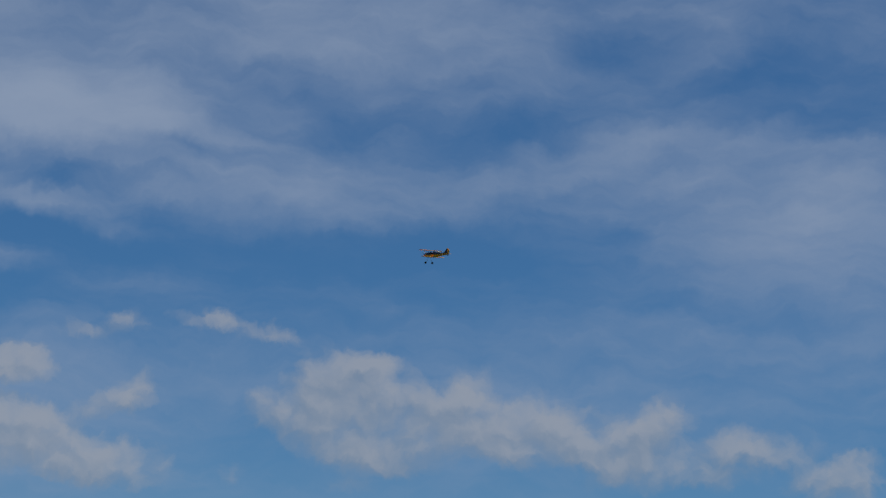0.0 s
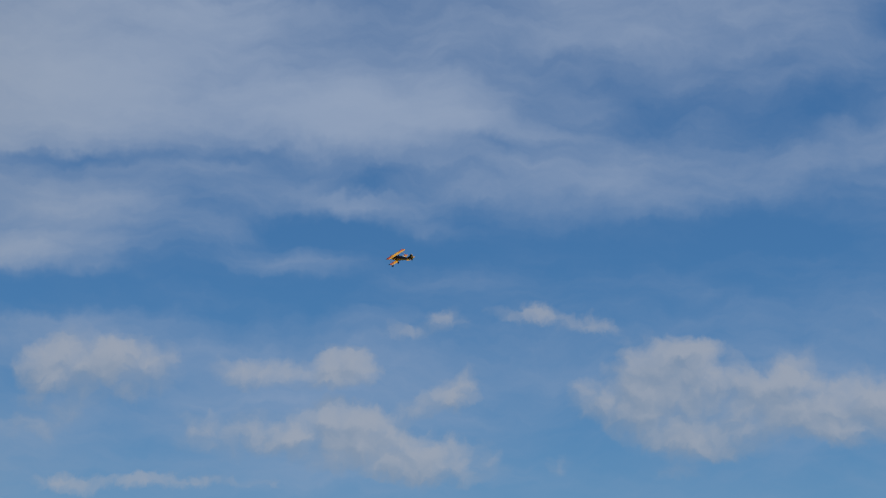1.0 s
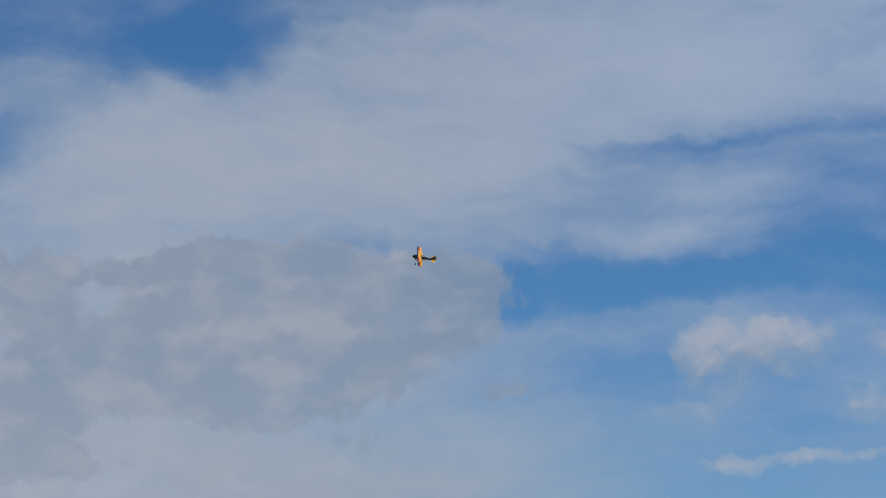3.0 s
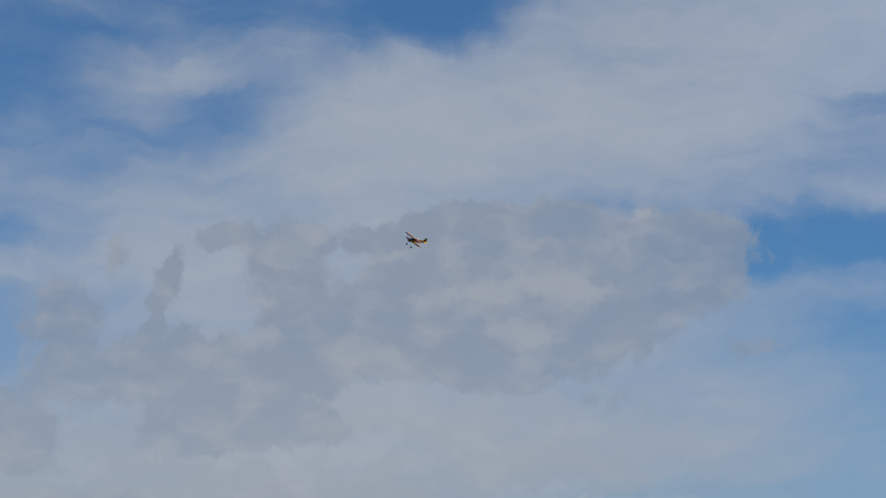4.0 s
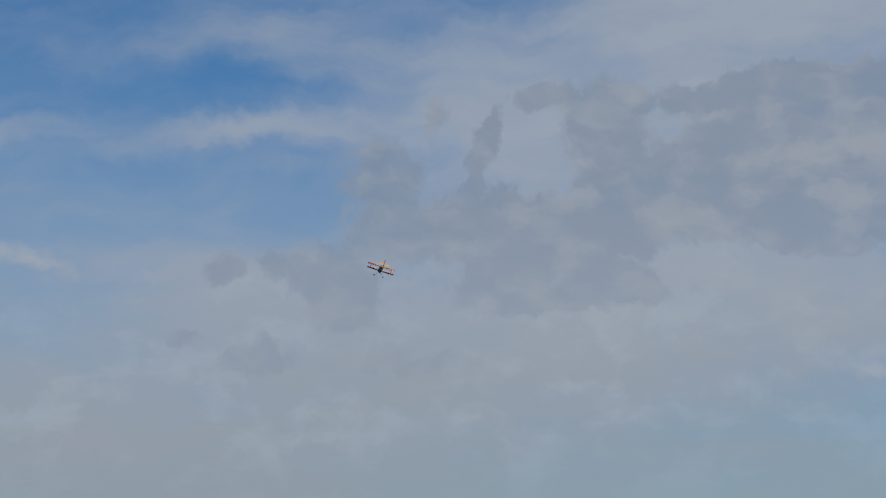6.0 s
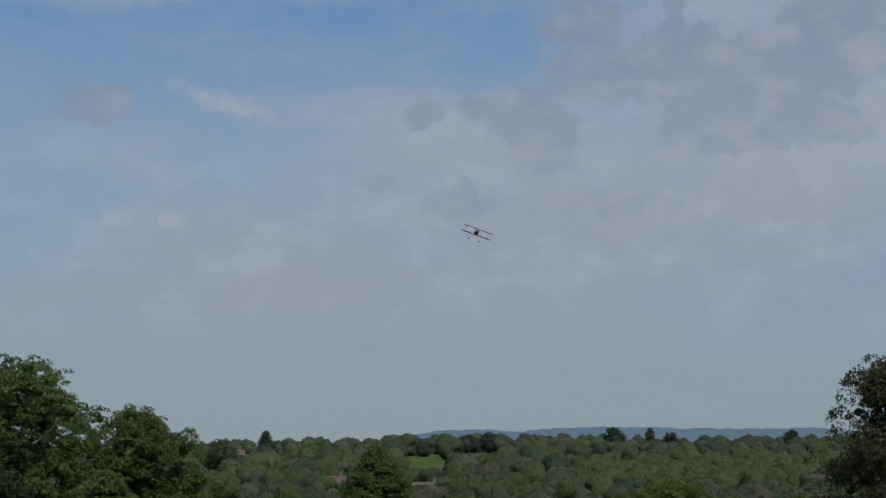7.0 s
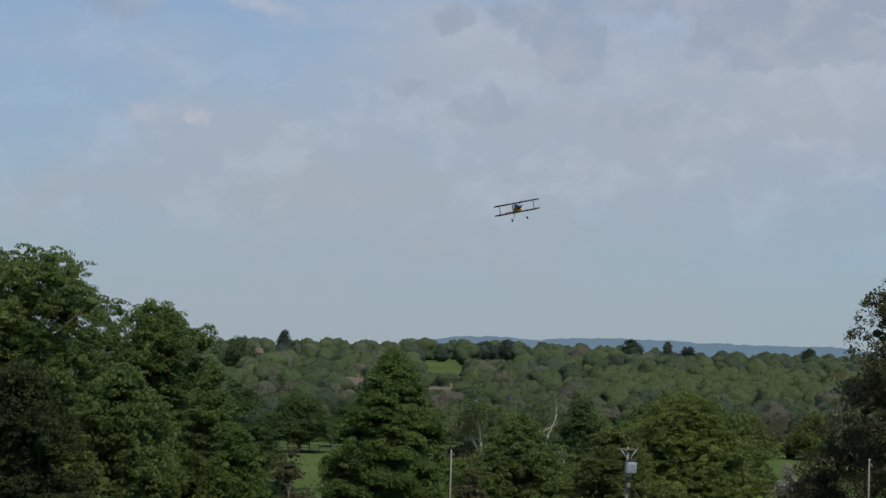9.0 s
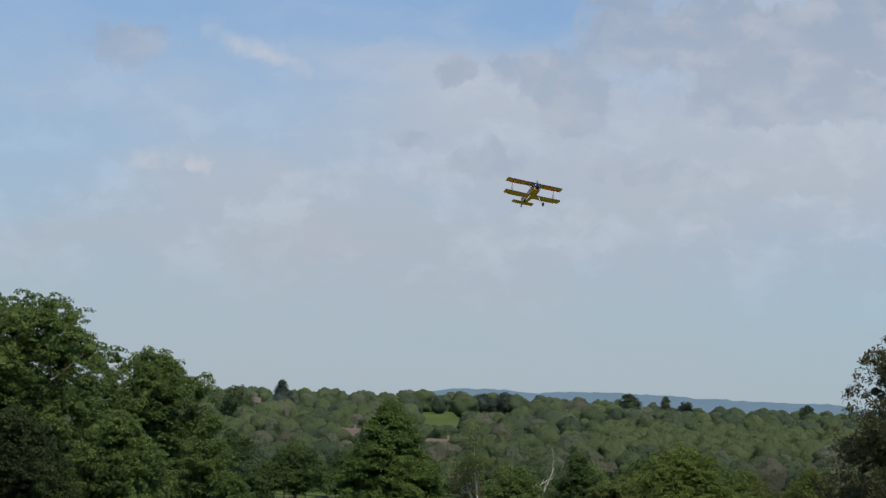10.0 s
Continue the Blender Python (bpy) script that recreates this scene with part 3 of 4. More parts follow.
    tagged(array_mesh("backdrop", v, q, m, smooth=True), "wooded hills along the skyline in a painted blue haze", "hills", kind="structure")


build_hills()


# ---------------------------------------------------------------- trees
def leaf_cloud(rng, clumps, count, size, lie=0.85, low=-0.3, droop=0.0, jitter=0.38, slim=1.0):
    """Leaves strewn over the shells of clumps (rows of x, y, z, radius, height radius). Returns vertices and faces."""
    c = np.asarray(clumps)
    w = (c[:, 3] * c[:, 3]) ** 0.9
    pick = rng.choice(len(c), count, p=w / w.sum())
    cz = rng.uniform(low, 1, count)
    a = rng.uniform(0, math.tau, count)
    s = np.sqrt(1 - cz * cz)
    d = np.stack([s * np.cos(a), s * np.sin(a), cz], 1)
    r = rng.uniform(0.66, 1.14, count)
    p = c[pick, :3] + d * np.stack([c[pick, 3], c[pick, 3], c[pick, 4]], 1) * r[:, None]
    nrm = d * lie + rng.normal(0, jitter, (count, 3)) + np.array([0, 0, 0.35])
    nrm /= np.linalg.norm(nrm, axis=1, keepdims=True)
    t = np.cross(nrm, rng.normal(0, 1, (count, 3)))
    t[:, 2] -= droop
    t /= np.linalg.norm(t, axis=1, keepdims=True)
    b = np.cross(nrm, t)
    b /= np.linalg.norm(b, axis=1, keepdims=True)
    length = (size * rng.uniform(0.7, 1.3, count))[:, None]
    wide = length * slim * rng.uniform(0.5, 0.75, count)[:, None]
    v = np.stack([p - t * length * 0.4 - b * wide * 0.5, p - t * length * 0.4 + b * wide * 0.5, p + t * length * 0.6], 1).reshape(-1, 3)
    return v, np.arange(count * 3).reshape(-1, 3)


ENVELOPES = {
    "broad": ([0, 0.12, 0.35, 0.6, 0.82, 0.94, 1.0], [0.35, 0.72, 1.0, 0.98, 0.75, 0.45, 0.12]),
    "round": ([0, 0.1, 0.3, 0.55, 0.8, 0.93, 1.0], [0.5, 0.8, 1.0, 1.0, 0.8, 0.5, 0.15]),
    "flat": ([0, 0.1, 0.3, 0.55, 0.8, 0.93, 1.0], [0.6, 0.85, 1.0, 1.0, 0.97, 0.9, 0.65]),
    "heavy": ([0, 0.1, 0.35, 0.6, 0.82, 0.95, 1.0], [0.8, 0.98, 1.0, 0.9, 0.76, 0.55, 0.3]),
    "cone": ([0, 0.08, 0.25, 0.5, 0.75, 0.9, 1.0], [0.7, 1.0, 0.97, 0.74, 0.46, 0.24, 0.05]),
    "spire": ([0, 0.08, 0.25, 0.5, 0.75, 0.9, 1.0], [0.8, 1.0, 0.85, 0.58, 0.3, 0.12, 0.02]),
    "cushion": ([0, 0.3, 0.5, 0.68, 0.82, 0.93, 1.0], [0.95, 1.0, 0.96, 0.85, 0.66, 0.42, 0.2]),
    "skirt": ([0, 0.34, 0.41, 0.49, 0.6, 0.7, 0.79, 0.9, 0.96, 1.0], [0.95, 1.0, 0.86, 0.68, 0.57, 0.54, 0.48, 0.38, 0.28, 0.14]),
    "spruce": ([0, 0.28, 0.45, 0.62, 0.78, 0.9, 1.0], [0.95, 1.0, 0.92, 0.74, 0.5, 0.28, 0.06]),
    "dome": ([0, 0.05, 0.25, 0.55, 0.8, 0.95, 1.0], [0.8, 1.0, 0.97, 0.85, 0.6, 0.3, 0.1]),
}


def crown_clumps(rng, shape, radius, z0, z1, count, lump=0.26, flat=0.75, uneven=0.22):
    us, rs = ENVELOPES[shape]
    u = rng.uniform(0, 1, count) ** 0.85
    a = rng.uniform(0, math.tau, count)
    ph = rng.uniform(0, math.tau, 4)
    wav = 1 + uneven * (0.6 * np.sin(2 * a + ph[0] + 3 * u) + 0.4 * np.sin(3 * a + ph[1] - 5 * u) + 0.35 * np.sin(5 * a + 9 * u + ph[2]))
    rad = radius * np.interp(u, us, rs) * wav * np.sqrt(rng.uniform(0.3, 1.0, count))
    size = radius * lump * rng.uniform(0.65, 1.35, count) * (0.55 + 0.45 * np.interp(u, us, rs))
    rad = np.maximum(rad - size * 0.6, 0)
    z = z0 + (z1 - z0) * u - size * flat * 0.7 * u
    return np.stack([rad * np.cos(a), rad * np.sin(a), z, size, size * flat], 1)


def crown_mass(rng, shape, radius, z0, z1, around=22, up=13, knobs=34, swell=0.2):
    """The closed inner mass of a crown: the envelope, swollen into rounded lobes."""
    u, a = np.meshgrid(np.sin(np.linspace(0.0, math.pi / 2, up)), np.linspace(0, math.tau, around + 1)[:-1], indexing="ij")
    ku, ka = rng.uniform(0, 1, knobs), rng.uniform(0, math.tau, knobs)
    da = np.abs((a[..., None] - ka + math.pi) % math.tau - math.pi)
    lobe = np.exp(-(da / 0.5) ** 2 - ((u[..., None] - ku) / 0.11) ** 2).max(-1)
    r = radius * np.interp(u, *ENVELOPES[shape]) * (1 - swell * 0.6 + swell * lobe)
    r[-1] *= 0.3
    z = z0 + (z1 - z0) * (u + 0.03 * lobe * (u > 0.2)) - (z1 - z0) * 0.02
    v = np.stack([r * np.cos(a), r * np.sin(a), z], -1).reshape(-1, 3)
    i = np.arange(up * around).reshape(up, around)
    j = np.roll(i, -1, 1)
    return v, np.stack([i[:-1], j[:-1], j[1:], i[1:]], -1).reshape(-1, 4)


def leaf_coat(rng, verts, quads, count, size):
    """Leaves laid over a closed mass, more or less along its surface."""
    c = verts[quads]
    cross = np.cross(c[:, 2] - c[:, 0], c[:, 3] - c[:, 1])
    area = np.linalg.norm(cross, axis=1) + 1e-9
    up = np.where(c[:, :, 2].mean(1) > 0.25 * verts[:, 2].max(), 1.0, 0.12)
    pick = rng.choice(len(quads), count, p=area * up / (area * up).sum())
    s, t = rng.uniform(0, 1, (count, 1)), rng.uniform(0, 1, (count, 1))
    q = c[pick]
    p = (q[:, 0] * (1 - s) + q[:, 1] * s) * (1 - t) + (q[:, 3] * (1 - s) + q[:, 2] * s) * t
    base = cross[pick] / area[pick, None]
    nrm = base + rng.normal(0, 0.2, (count, 3)) + np.array([0, 0, 0.15])
    nrm /= np.linalg.norm(nrm, axis=1, keepdims=True)
    p = p + base * (size * rng.uniform(0.0, 0.3, (count, 1)))
    along = np.cross(nrm, rng.normal(0, 1, (count, 3)))
    along /= np.linalg.norm(along, axis=1, keepdims=True)
    b = np.cross(nrm, along)
    length = size * rng.uniform(0.7, 1.35, (count, 1))
    wide = length * rng.uniform(0.6, 0.95, (count, 1))
    v = np.stack([p - along * length * 0.4 - b * wide * 0.5, p - along * length * 0.4 + b * wide * 0.5, p + along * length * 0.6], 1).reshape(-1, 3)
    return v, np.arange(count * 3).reshape(-1, 3)


LUMP_A, LUMP_E = np.meshgrid(np.linspace(0, math.tau, 8)[:-1], np.linspace(-1.3, 1.4, 5), indexing="ij")
LUMP_V = np.stack([np.cos(LUMP_E) * np.cos(LUMP_A), np.cos(LUMP_E) * np.sin(LUMP_A), np.sin(LUMP_E)], -1).reshape(-1, 3)
LUMP_I = np.arange(35).reshape(7, 5)
LUMP_F = np.stack([LUMP_I[:, :-1], np.roll(LUMP_I, -1, 0)[:, :-1], np.roll(LUMP_I, -1, 0)[:, 1:], LUMP_I[:, 1:]], -1).reshape(-1, 4)


def lump_cloud(rng, clumps, scale):
    """The leafy mass inside each clump of a crown."""
    c = np.asarray(clumps)
    v = LUMP_V[None] * (c[:, None, [3, 3, 4]] * scale) * rng.uniform(0.82, 1.12, (len(c), 35, 1)) + c[:, None, :3]
    f = LUMP_F[None] + (np.arange(len(c)) * 35)[:, None, None]
    return v.reshape(-1, 3), f.reshape(-1, 4)


def tuft_cloud(rng, lobes_of, count, size):
    """Small leafy tufts spread over the lobes of a crown."""
    c = np.asarray(lobes_of)
    w = c[:, 3] ** 2
    pick = rng.choice(len(c), count, p=w / w.sum())
    cz, a = rng.uniform(-0.55, 1, count), rng.uniform(0, math.tau, count)
    s = np.sqrt(1 - cz * cz)
    p = c[pick, :3] + np.stack([s * np.cos(a), s * np.sin(a), cz], 1) * c[pick][:, [3, 3, 4]] * (1.12 - 0.5 * rng.uniform(0, 1, count) ** 2)[:, None]
    r = size * rng.uniform(0.7, 1.35, count)
    return np.column_stack([p, r, r * 0.6])


def tree(x, y, top, radius, mat, label, shape="broad", clear=0.18, count=30000, leaf=0.2, clumps=110, lump=0.26, seed=1, name="tree", bark=BARK, lie=0.7, wisps=0, solid=0.42, mass=0.48, droop=0.0, flat=0.95, uneven=0.22, lean=0.0, peak=None, slim=1.0, category="tree", group="trees on the slope"):
    rng = np.random.default_rng(seed)
    g = float(ground_z(x, y)) - 0.05
    h = top - g
    root = new(name)
    root.location = (x, y, g)
    z0 = h * clear
    cl = crown_clumps(rng, shape, radius, z0, h, max(clumps // 2, 24), lump * 1.2, flat, uneven)
    cl[:, 0] += lean * (cl[:, 2] / h) ** 2
    tufts = tuft_cloud(rng, cl, clumps * 8, leaf * 1.7)
    if wisps:
        far = crown_clumps(rng, shape, radius * 1.08, z0, h * 1.01, wisps, 0.06, 0.9, uneven)
        rim = np.interp((far[:, 2] - z0) / (h - z0), *ENVELOPES[shape]) * radius * rng.uniform(0.9, 1.1, wisps)
        a = np.arctan2(far[:, 1], far[:, 0])
        far[:, 0], far[:, 1] = rim * np.cos(a), rim * np.sin(a)
        tufts = np.concatenate([tufts, far])
    shell, faces = leaf_cloud(rng, tufts, int(count * 1.75), leaf * 0.86, lie, droop=droop, slim=slim)
    mv, mf = crown_mass(rng, shape, radius * mass * 0.92, z0 + 0.05 * h, z0 + (h - z0) * (peak or 0.5 + 0.4 * mass))
    lv, lf = lump_cloud(rng, cl, solid)
    v = np.concatenate([shell, mv, lv])
    array_mesh("crown", v, [faces, mf + len(shell), lf + len(shell) + len(mv)], mat, root, False, np.full(len(v), 0.4))
    bm = bmesh.new()
    r0 = 0.022 * h + 0.02 * radius
    bend = rng.normal(0, 0.02 * h, 2)
    line = [(bend[0] * k * k, bend[1] * k * k, h * 0.86 * k) for k in (0, 0.04, 0.2, 0.45, 0.7, 1.0)]
    ring_tube(bm, line, [r0 * q for q in (1.55, 1.1, 0.9, 0.65, 0.4, 0.12)], 9)
    for c in cl[rng.permutation(len(cl))[:min(22, len(cl))]]:
        k = min(max(c[2] / h * rng.uniform(0.45, 0.75), 0.12), 0.8)
        p = Vector((bend[0] * k * k, bend[1] * k * k, h * 0.86 * k))
        e = Vector(c[:3])
        mid = p.lerp(e, 0.5) + Vector((0, 0, rng.uniform(-0.04, 0.08) * h))
        rr = r0 * 0.42 * (1 - 0.6 * k)
        ring_tube(bm, [p, p.lerp(mid, 0.5) + Vector(rng.normal(0, 0.15, 3)), mid, e], [rr, rr * 0.75, rr * 0.5, rr * 0.15], 5, False)
    part("trunk", bm, bark, root)
    return tagged(root, label, category, group)


def bare_tree(x, y, top, radius, label, seed, leaf_mat=None):
    """A stag-headed tree: bleached forking limbs, with thin foliage where it is still alive."""
    rng = np.random.default_rng(seed)
    g = float(ground_z(x, y)) - 0.05
    h = top - g
    root = new("bare_tree")
    root.location = (x, y, g)
    bm = bmesh.new()
    ends = []

    def limb(p, d, length, r, depth):
        pts, rad = [p], [r]
        for k in range(4):
            d = (d + Vector(rng.normal(0, 0.22, 3)) + Vector((0, 0, 0.05))).normalized()
            p = p + d * length / 4
            pts.append(p)
            rad.append(r * (1 - 0.1 * (k + 1)))
        ring_tube(bm, pts, rad, 6 if depth < 2 else 4, False)
        ends.append(p)
        if depth < 4:
            for _ in range(3 if depth < 2 else 2):
                at = pts[rng.integers(2, 5)]
                nd = (d + Vector(rng.normal(0, 0.8, 3)) + Vector((0, 0, 0.05))).normalized()
                limb(at, nd, length * rng.uniform(0.5, 0.75), rad[-1] * 0.85, depth + 1)

    limb(Vector((0, 0, 0)), Vector((0, 0, 1)), h * 0.44, 0.032 * h, 0)
    tall, broad = max(v.co.z for v in bm.verts), max(abs(v.co.x) for v in bm.verts)
    fit = Vector((0.62 * radius / broad, 0.62 * radius / broad, h / tall))
    for v in bm.verts:
        v.co = v.co * fit
    part("trunk", bm, DEADWOOD, root)
    if leaf_mat is not None:
        cl = np.array([[*(e * fit), radius * 0.2, radius * 0.14] for e in ends[len(ends) // 3:]])
        v, q = leaf_cloud(rng, cl, 2400, 0.24, 0.5)
        array_mesh("crown", v, q, leaf_mat, root)
    return tagged(root, label, "tree", "dead trees in the valley")


def plant_near_trees():
    # tall oaks and their neighbours at one end of the slope
    tree(-21.7, 112, 6.2, 5.4, OAK, "tall green oak with a dense lobed crown", "flat", 0.04, 116000, 0.18, 760, 0.15, seed=19, mass=0.5)
    tree(-16.2, 125, 4.0, 3.8, OAK, "broad green oak with open leafy top", "flat", 0.08, 62000, 0.18, 400, 0.2, seed=12, mass=0.45)
    tree(-13.9, 101, 0.7, 3.4, OAK, "mid-green oak with a rounded crown", "dome", 0.03, 46000, 0.16, 300, 0.22, seed=13)
    # the shaded foot of the group: shade comes from the dark leaf colour
    tree(-17.6, 96, 0.8, 3.9, SHADE_DARK, "tree below taller oaks, its shade painted as very dark leaves", "dome", 0.03, 38000, 0.16, 260, 0.22, seed=14)
    tree(-11.2, 114, 0.6, 2.6, OAK, "slender green oak at the edge of the group", "dome", 0.03, 28000, 0.16, 220, 0.23, seed=15)
    tree(-13.2, 150, -0.6, 3.6, DARK_OAK, "dark oak behind the leading group", "dome", 0.03, 20000, 0.2, 172, 0.238, seed=18)
    tree(-9.1, 103, -1.9, 2.3, LIME, "low spreading green tree on the slope", "dome", 0.02, 28000, 0.15, 220, 0.22, seed=16)
    tree(-7.2, 113, -3.25, 1.35, BROWNISH, "reddish brown thin-leaved small tree", "round", 0.06, 9000, 0.12, 90, seed=17, name="shrub", category="shrub", lump=0.3, droop=0.7, wisps=60, mass=0.3)
    # the cone-shaped tree and its neighbours
    tree(-2.8, 140, 1.7, 5.1, LIME, "dense cone-shaped fresh green lime tree", "spruce", 0.0, 88000, 0.19, 900, 0.11, seed=21, flat=0.6, uneven=0.08, mass=0.8, solid=0.6)
    tree(5.4, 150, -2.4, 4.5, OAK, "rounded deep green tree beside a wooden pole", "cushion", 0.03, 50000, 0.18, 340, 0.2, seed=22)
    tree(2.2, 135, -5.2, 1.8, BROWNISH, "dull reddish green shrub beside a pole", "dome", 0.02, 12000, 0.135, 150, 0.2, seed=23, name="shrub", category="shrub")
    tree(16.4, 152, -0.2, 6.1, BRIGHT, "large bright green sycamore with billowing crown", "dome", 0.03, 78000, 0.19, 480, 0.18, seed=24)
    tree(11.2, 142, -2.4, 3.5, GOLDEN, "yellow-green field maple behind the transformer pole", "cushion", 0.03, 38000, 0.17, 300, 0.2, seed=25)
    tree(23.2, 178, -2.6, 3.6, OAK, "green tree half hidden behind a sycamore", "dome", 0.03, 26000, 0.21, 240, 0.22, seed=26)
    # the copper tree at the other end
    tree(22.0, 105, 5.8, 6.7, COPPER, "tall copper-leaved tree with wispy drooping shoots", "skirt", 0.05, 54000, 0.24, 420, 0.12, seed=31, droop=0.5, flat=0.85, uneven=0.2, wisps=320, mass=0.34, solid=0.25, slim=0.62, peak=0.62)
    tree(18.9, 91, -2.8, 1.3, OAK, "low green bush at the foot of the copper tree", "dome", 0.02, 14000, 0.13, 134, 0.22, seed=32, name="shrub", category="shrub")
    tree(26.4, 172, -5.9, 1.7, BLOSSOM, "hawthorn bush with creamy white blossom", "dome", 0.02, 10000, 0.15, 134, 0.22, seed=33, name="hawthorn", category="shrub")
    # trees of the valley field
    tree(-23.9, 396, -6.2, 6.2, DARK_OAK, "solitary spreading oak with a clear trunk on grass", "dome", 0.17, 26000, 0.38, 260, 0.2, seed=41, group="oaks of the field")
    tree(-15.0, 418, -8.0, 5.4, DARK_OAK, "dark field oak beyond a solitary one", "dome", 0.12, 16159, 0.436, 153, 0.238, seed=42, group="oaks of the field")
    tree(-38.5, 400, -7.4, 5.4, DARK_OAK, "dark oak at the edge of the field", "dome", 0.06, 16159, 0.436, 153, 0.238, seed=43, group="oaks of the field")
    tree(-31.8, 380, -11.4, 1.6, DARK_OAK, "small dark bush in the field", "dome", 0.04, 4039, 0.387, 76, 0.238, seed=44, name="shrub", category="shrub")
    # the belt behind the nearest row
    for x, y, top, r, mat, label, seed in (
        (-9.0, 330, -5.6, 4.6, DARK_OAK, "dark green oak at the edge of a field", 71), (-2.0, 300, -4.6, 4.4, OAK, "green oak in the belt beyond the slope", 72), (4.0, 285, -5.6, 4.2, BROWNISH, "brownish half-leafed oak in the belt", 73),
        (9.5, 300, -6.0, 4.4, GOLDEN, "yellowish green maple in the belt", 74), (17.3, 275, -3.7, 4.2, DARK_OAK, "rounded dark green oak in the belt", 75), (20.5, 300, -5.2, 4.6, OAK, "green oak in the belt", 76),
        (26.0, 290, -4.0, 4.8, DARK_OAK, "dark oak beyond a sycamore", 77), (31.5, 310, -6.0, 4.2, OAK, "green oak beyond a sycamore", 78), (57.0, 420, -8.0, 5.5, GOLDEN, "pale willow-like tree beside a field", 79),
        (49.0, 430, -8.4, 5.0, OAK, "green tree beside a field", 80), (70.0, 425, -7.6, 5.6, GOLDEN, "pale willow-like tree beside a field", 81), (-44.0, 320, -6.0, 4.8, DARK_OAK, "dark oak behind the leading group", 82),
        (-36.0, 300, -6.8, 4.2, OAK, "green oak behind the leading group", 83), (-29.6, 250, -6.0, 3.4, DARK_OAK, "dark oak behind the leading group", 84),
    ):
        tree(x, y, top, r, mat, label, "dome", 0.04, 9000, 0.12 + 0.0008 * y, 150, 0.24, seed=seed, group="belt of trees in the valley")
    bare_tree(4.9, 240, -0.5, 5.4, "half-dead oak with bleached branches and thin leaves", 51, GOLDEN)
    bare_tree(11.2, 236, -2.2, 3.6, "bare dead tree with pale branches", 52)


plant_near_trees()


# ---------------------------------------------------------------- distant woods
def clearing(x, y):
    """Open grass between the woods."""
    return any(((x - cx) / rx) ** 2 + ((y - cy) / ry) ** 2 < 1 for cx, cy, rx, ry in ((-1, 1240, 11, 24), (-113, 1240, 15, 45), (68, 440, 30, 40), (0.2, 700, 11, 26), (-29.3, 760, 9, 24), (-110, 1330, 13, 28)))


# stretches of low growth before the houses and clearings: azimuth, half-width, depression, distance
GLIMPSES = ((0.0, 0.65, 0.5, 1240), (-5.2, 0.4, 0.5, 1240), (-4.74, 0.42, 0.23, 1330), (-2.2, 0.35, 0.75, 765), (0.0, 0.6, 0.92, 705), (1.4, 0.7, 0.12, 1240), (4.8, 0.35, -0.12, 1290), (5.9, 0.5, -0.12, 1320), (-3.9, 0.22, -0.02, 1170))


def build_woods():
    kinds = (("oak", FAR_A, "distant green oak woods covering the valley side"), ("ash", FAR_B, "distant ash woods toned grey-green for haze"), ("dark", FAR_C, "distant dark green trees among the woods"), ("young", FAR_D, "even bright green canopy of young woodland"), ("bare", FAR_E, "distant brownish half-leafed trees"))
    rng = np.random.default_rng(77)
    verts, tris, quads, tones = ([[] for _ in kinds] for _ in range(4))
    total = [0] * len(kinds)
    y = 455.0
    while y < 1640:
        step = 5.6 + 0.0056 * y
        x = -0.235 * y + rng.uniform(0, step)
        while x < 0.235 * y:
            tx, ty = x + rng.normal(0, 1.5), y + rng.normal(0, 0.012 * y)
            x += step * rng.uniform(0.7, 1.25)
            if clearing(tx, ty) or (ty < 520 and -48 < tx < 12 and rng.uniform() < 0.35):
                continue
            az = math.degrees(math.atan2(tx, ty))
            young = 4.0 < az < 11 and 640 < ty < 1000
            k = 3 if young else int(rng.choice((0, 1, 2, 4), p=(0.5, 0.1, 0.36, 0.04) if ty > 1000 and az > 1 else (0.64, 0.14, 0.18, 0.04)))
            h = rng.uniform(7.8, 8.6) if young else rng.uniform(7.5, 13.8) * (0.66 if ty < 620 else 0.78 if ty < 920 else 0.93 if ty > 1080 else 0.95)
            for ga, gw, gd, gy in GLIMPSES:
                if abs(az - ga) < gw and ty < gy:
                    h = min(h, 1.7 - ty * math.tan(radians(gd)) - float(ground_z(tx, ty)))
            if h < 2.5:
                continue
            r = h * rng.uniform(0.36, 0.58)
            near = np.clip((1640 - ty) / 1185, 0, 1)
            n = int(110 + 120 * near + 330 * near ** 5)
            size = (0.36 + 0.00026 * ty) * (0.8 if young else 1.0)
            shape = ("cushion", "round", "broad", "dome")[int(rng.choice(4, p=(0.4, 0.25, 0.2, 0.15)))]
            cv, cf = crown_mass(rng, shape, r * 1.1, 0.0, h * 0.98, 18, 11, 30, 0.42)
            cv = cv * rng.uniform(0.93, 1.06, (len(cv), 1))
            v, f = leaf_coat(rng, cv, cf, n, size)
            quads[k].append(cf + len(v) + total[k])
            tris[k].append(f + total[k])
            v = np.concatenate([v, cv]) + np.array([tx, ty, float(ground_z(tx, ty))])
            verts[k].append(v)
            tones[k].append(np.full(len(v), rng.uniform(0.15, 0.4) if young else rng.uniform(-0.15, 0.8)))
            total[k] += len(v)
        y += 12 + 0.017 * y
    for k, (nm, mat, label) in enumerate(kinds):
        tagged(array_mesh("woodland", np.concatenate(verts[k]), [np.concatenate(tris[k]), np.concatenate(quads[k])], mat, smooth=True, tone=np.concatenate(tones[k])), label, "woodland", kind="stuff")


build_woods()


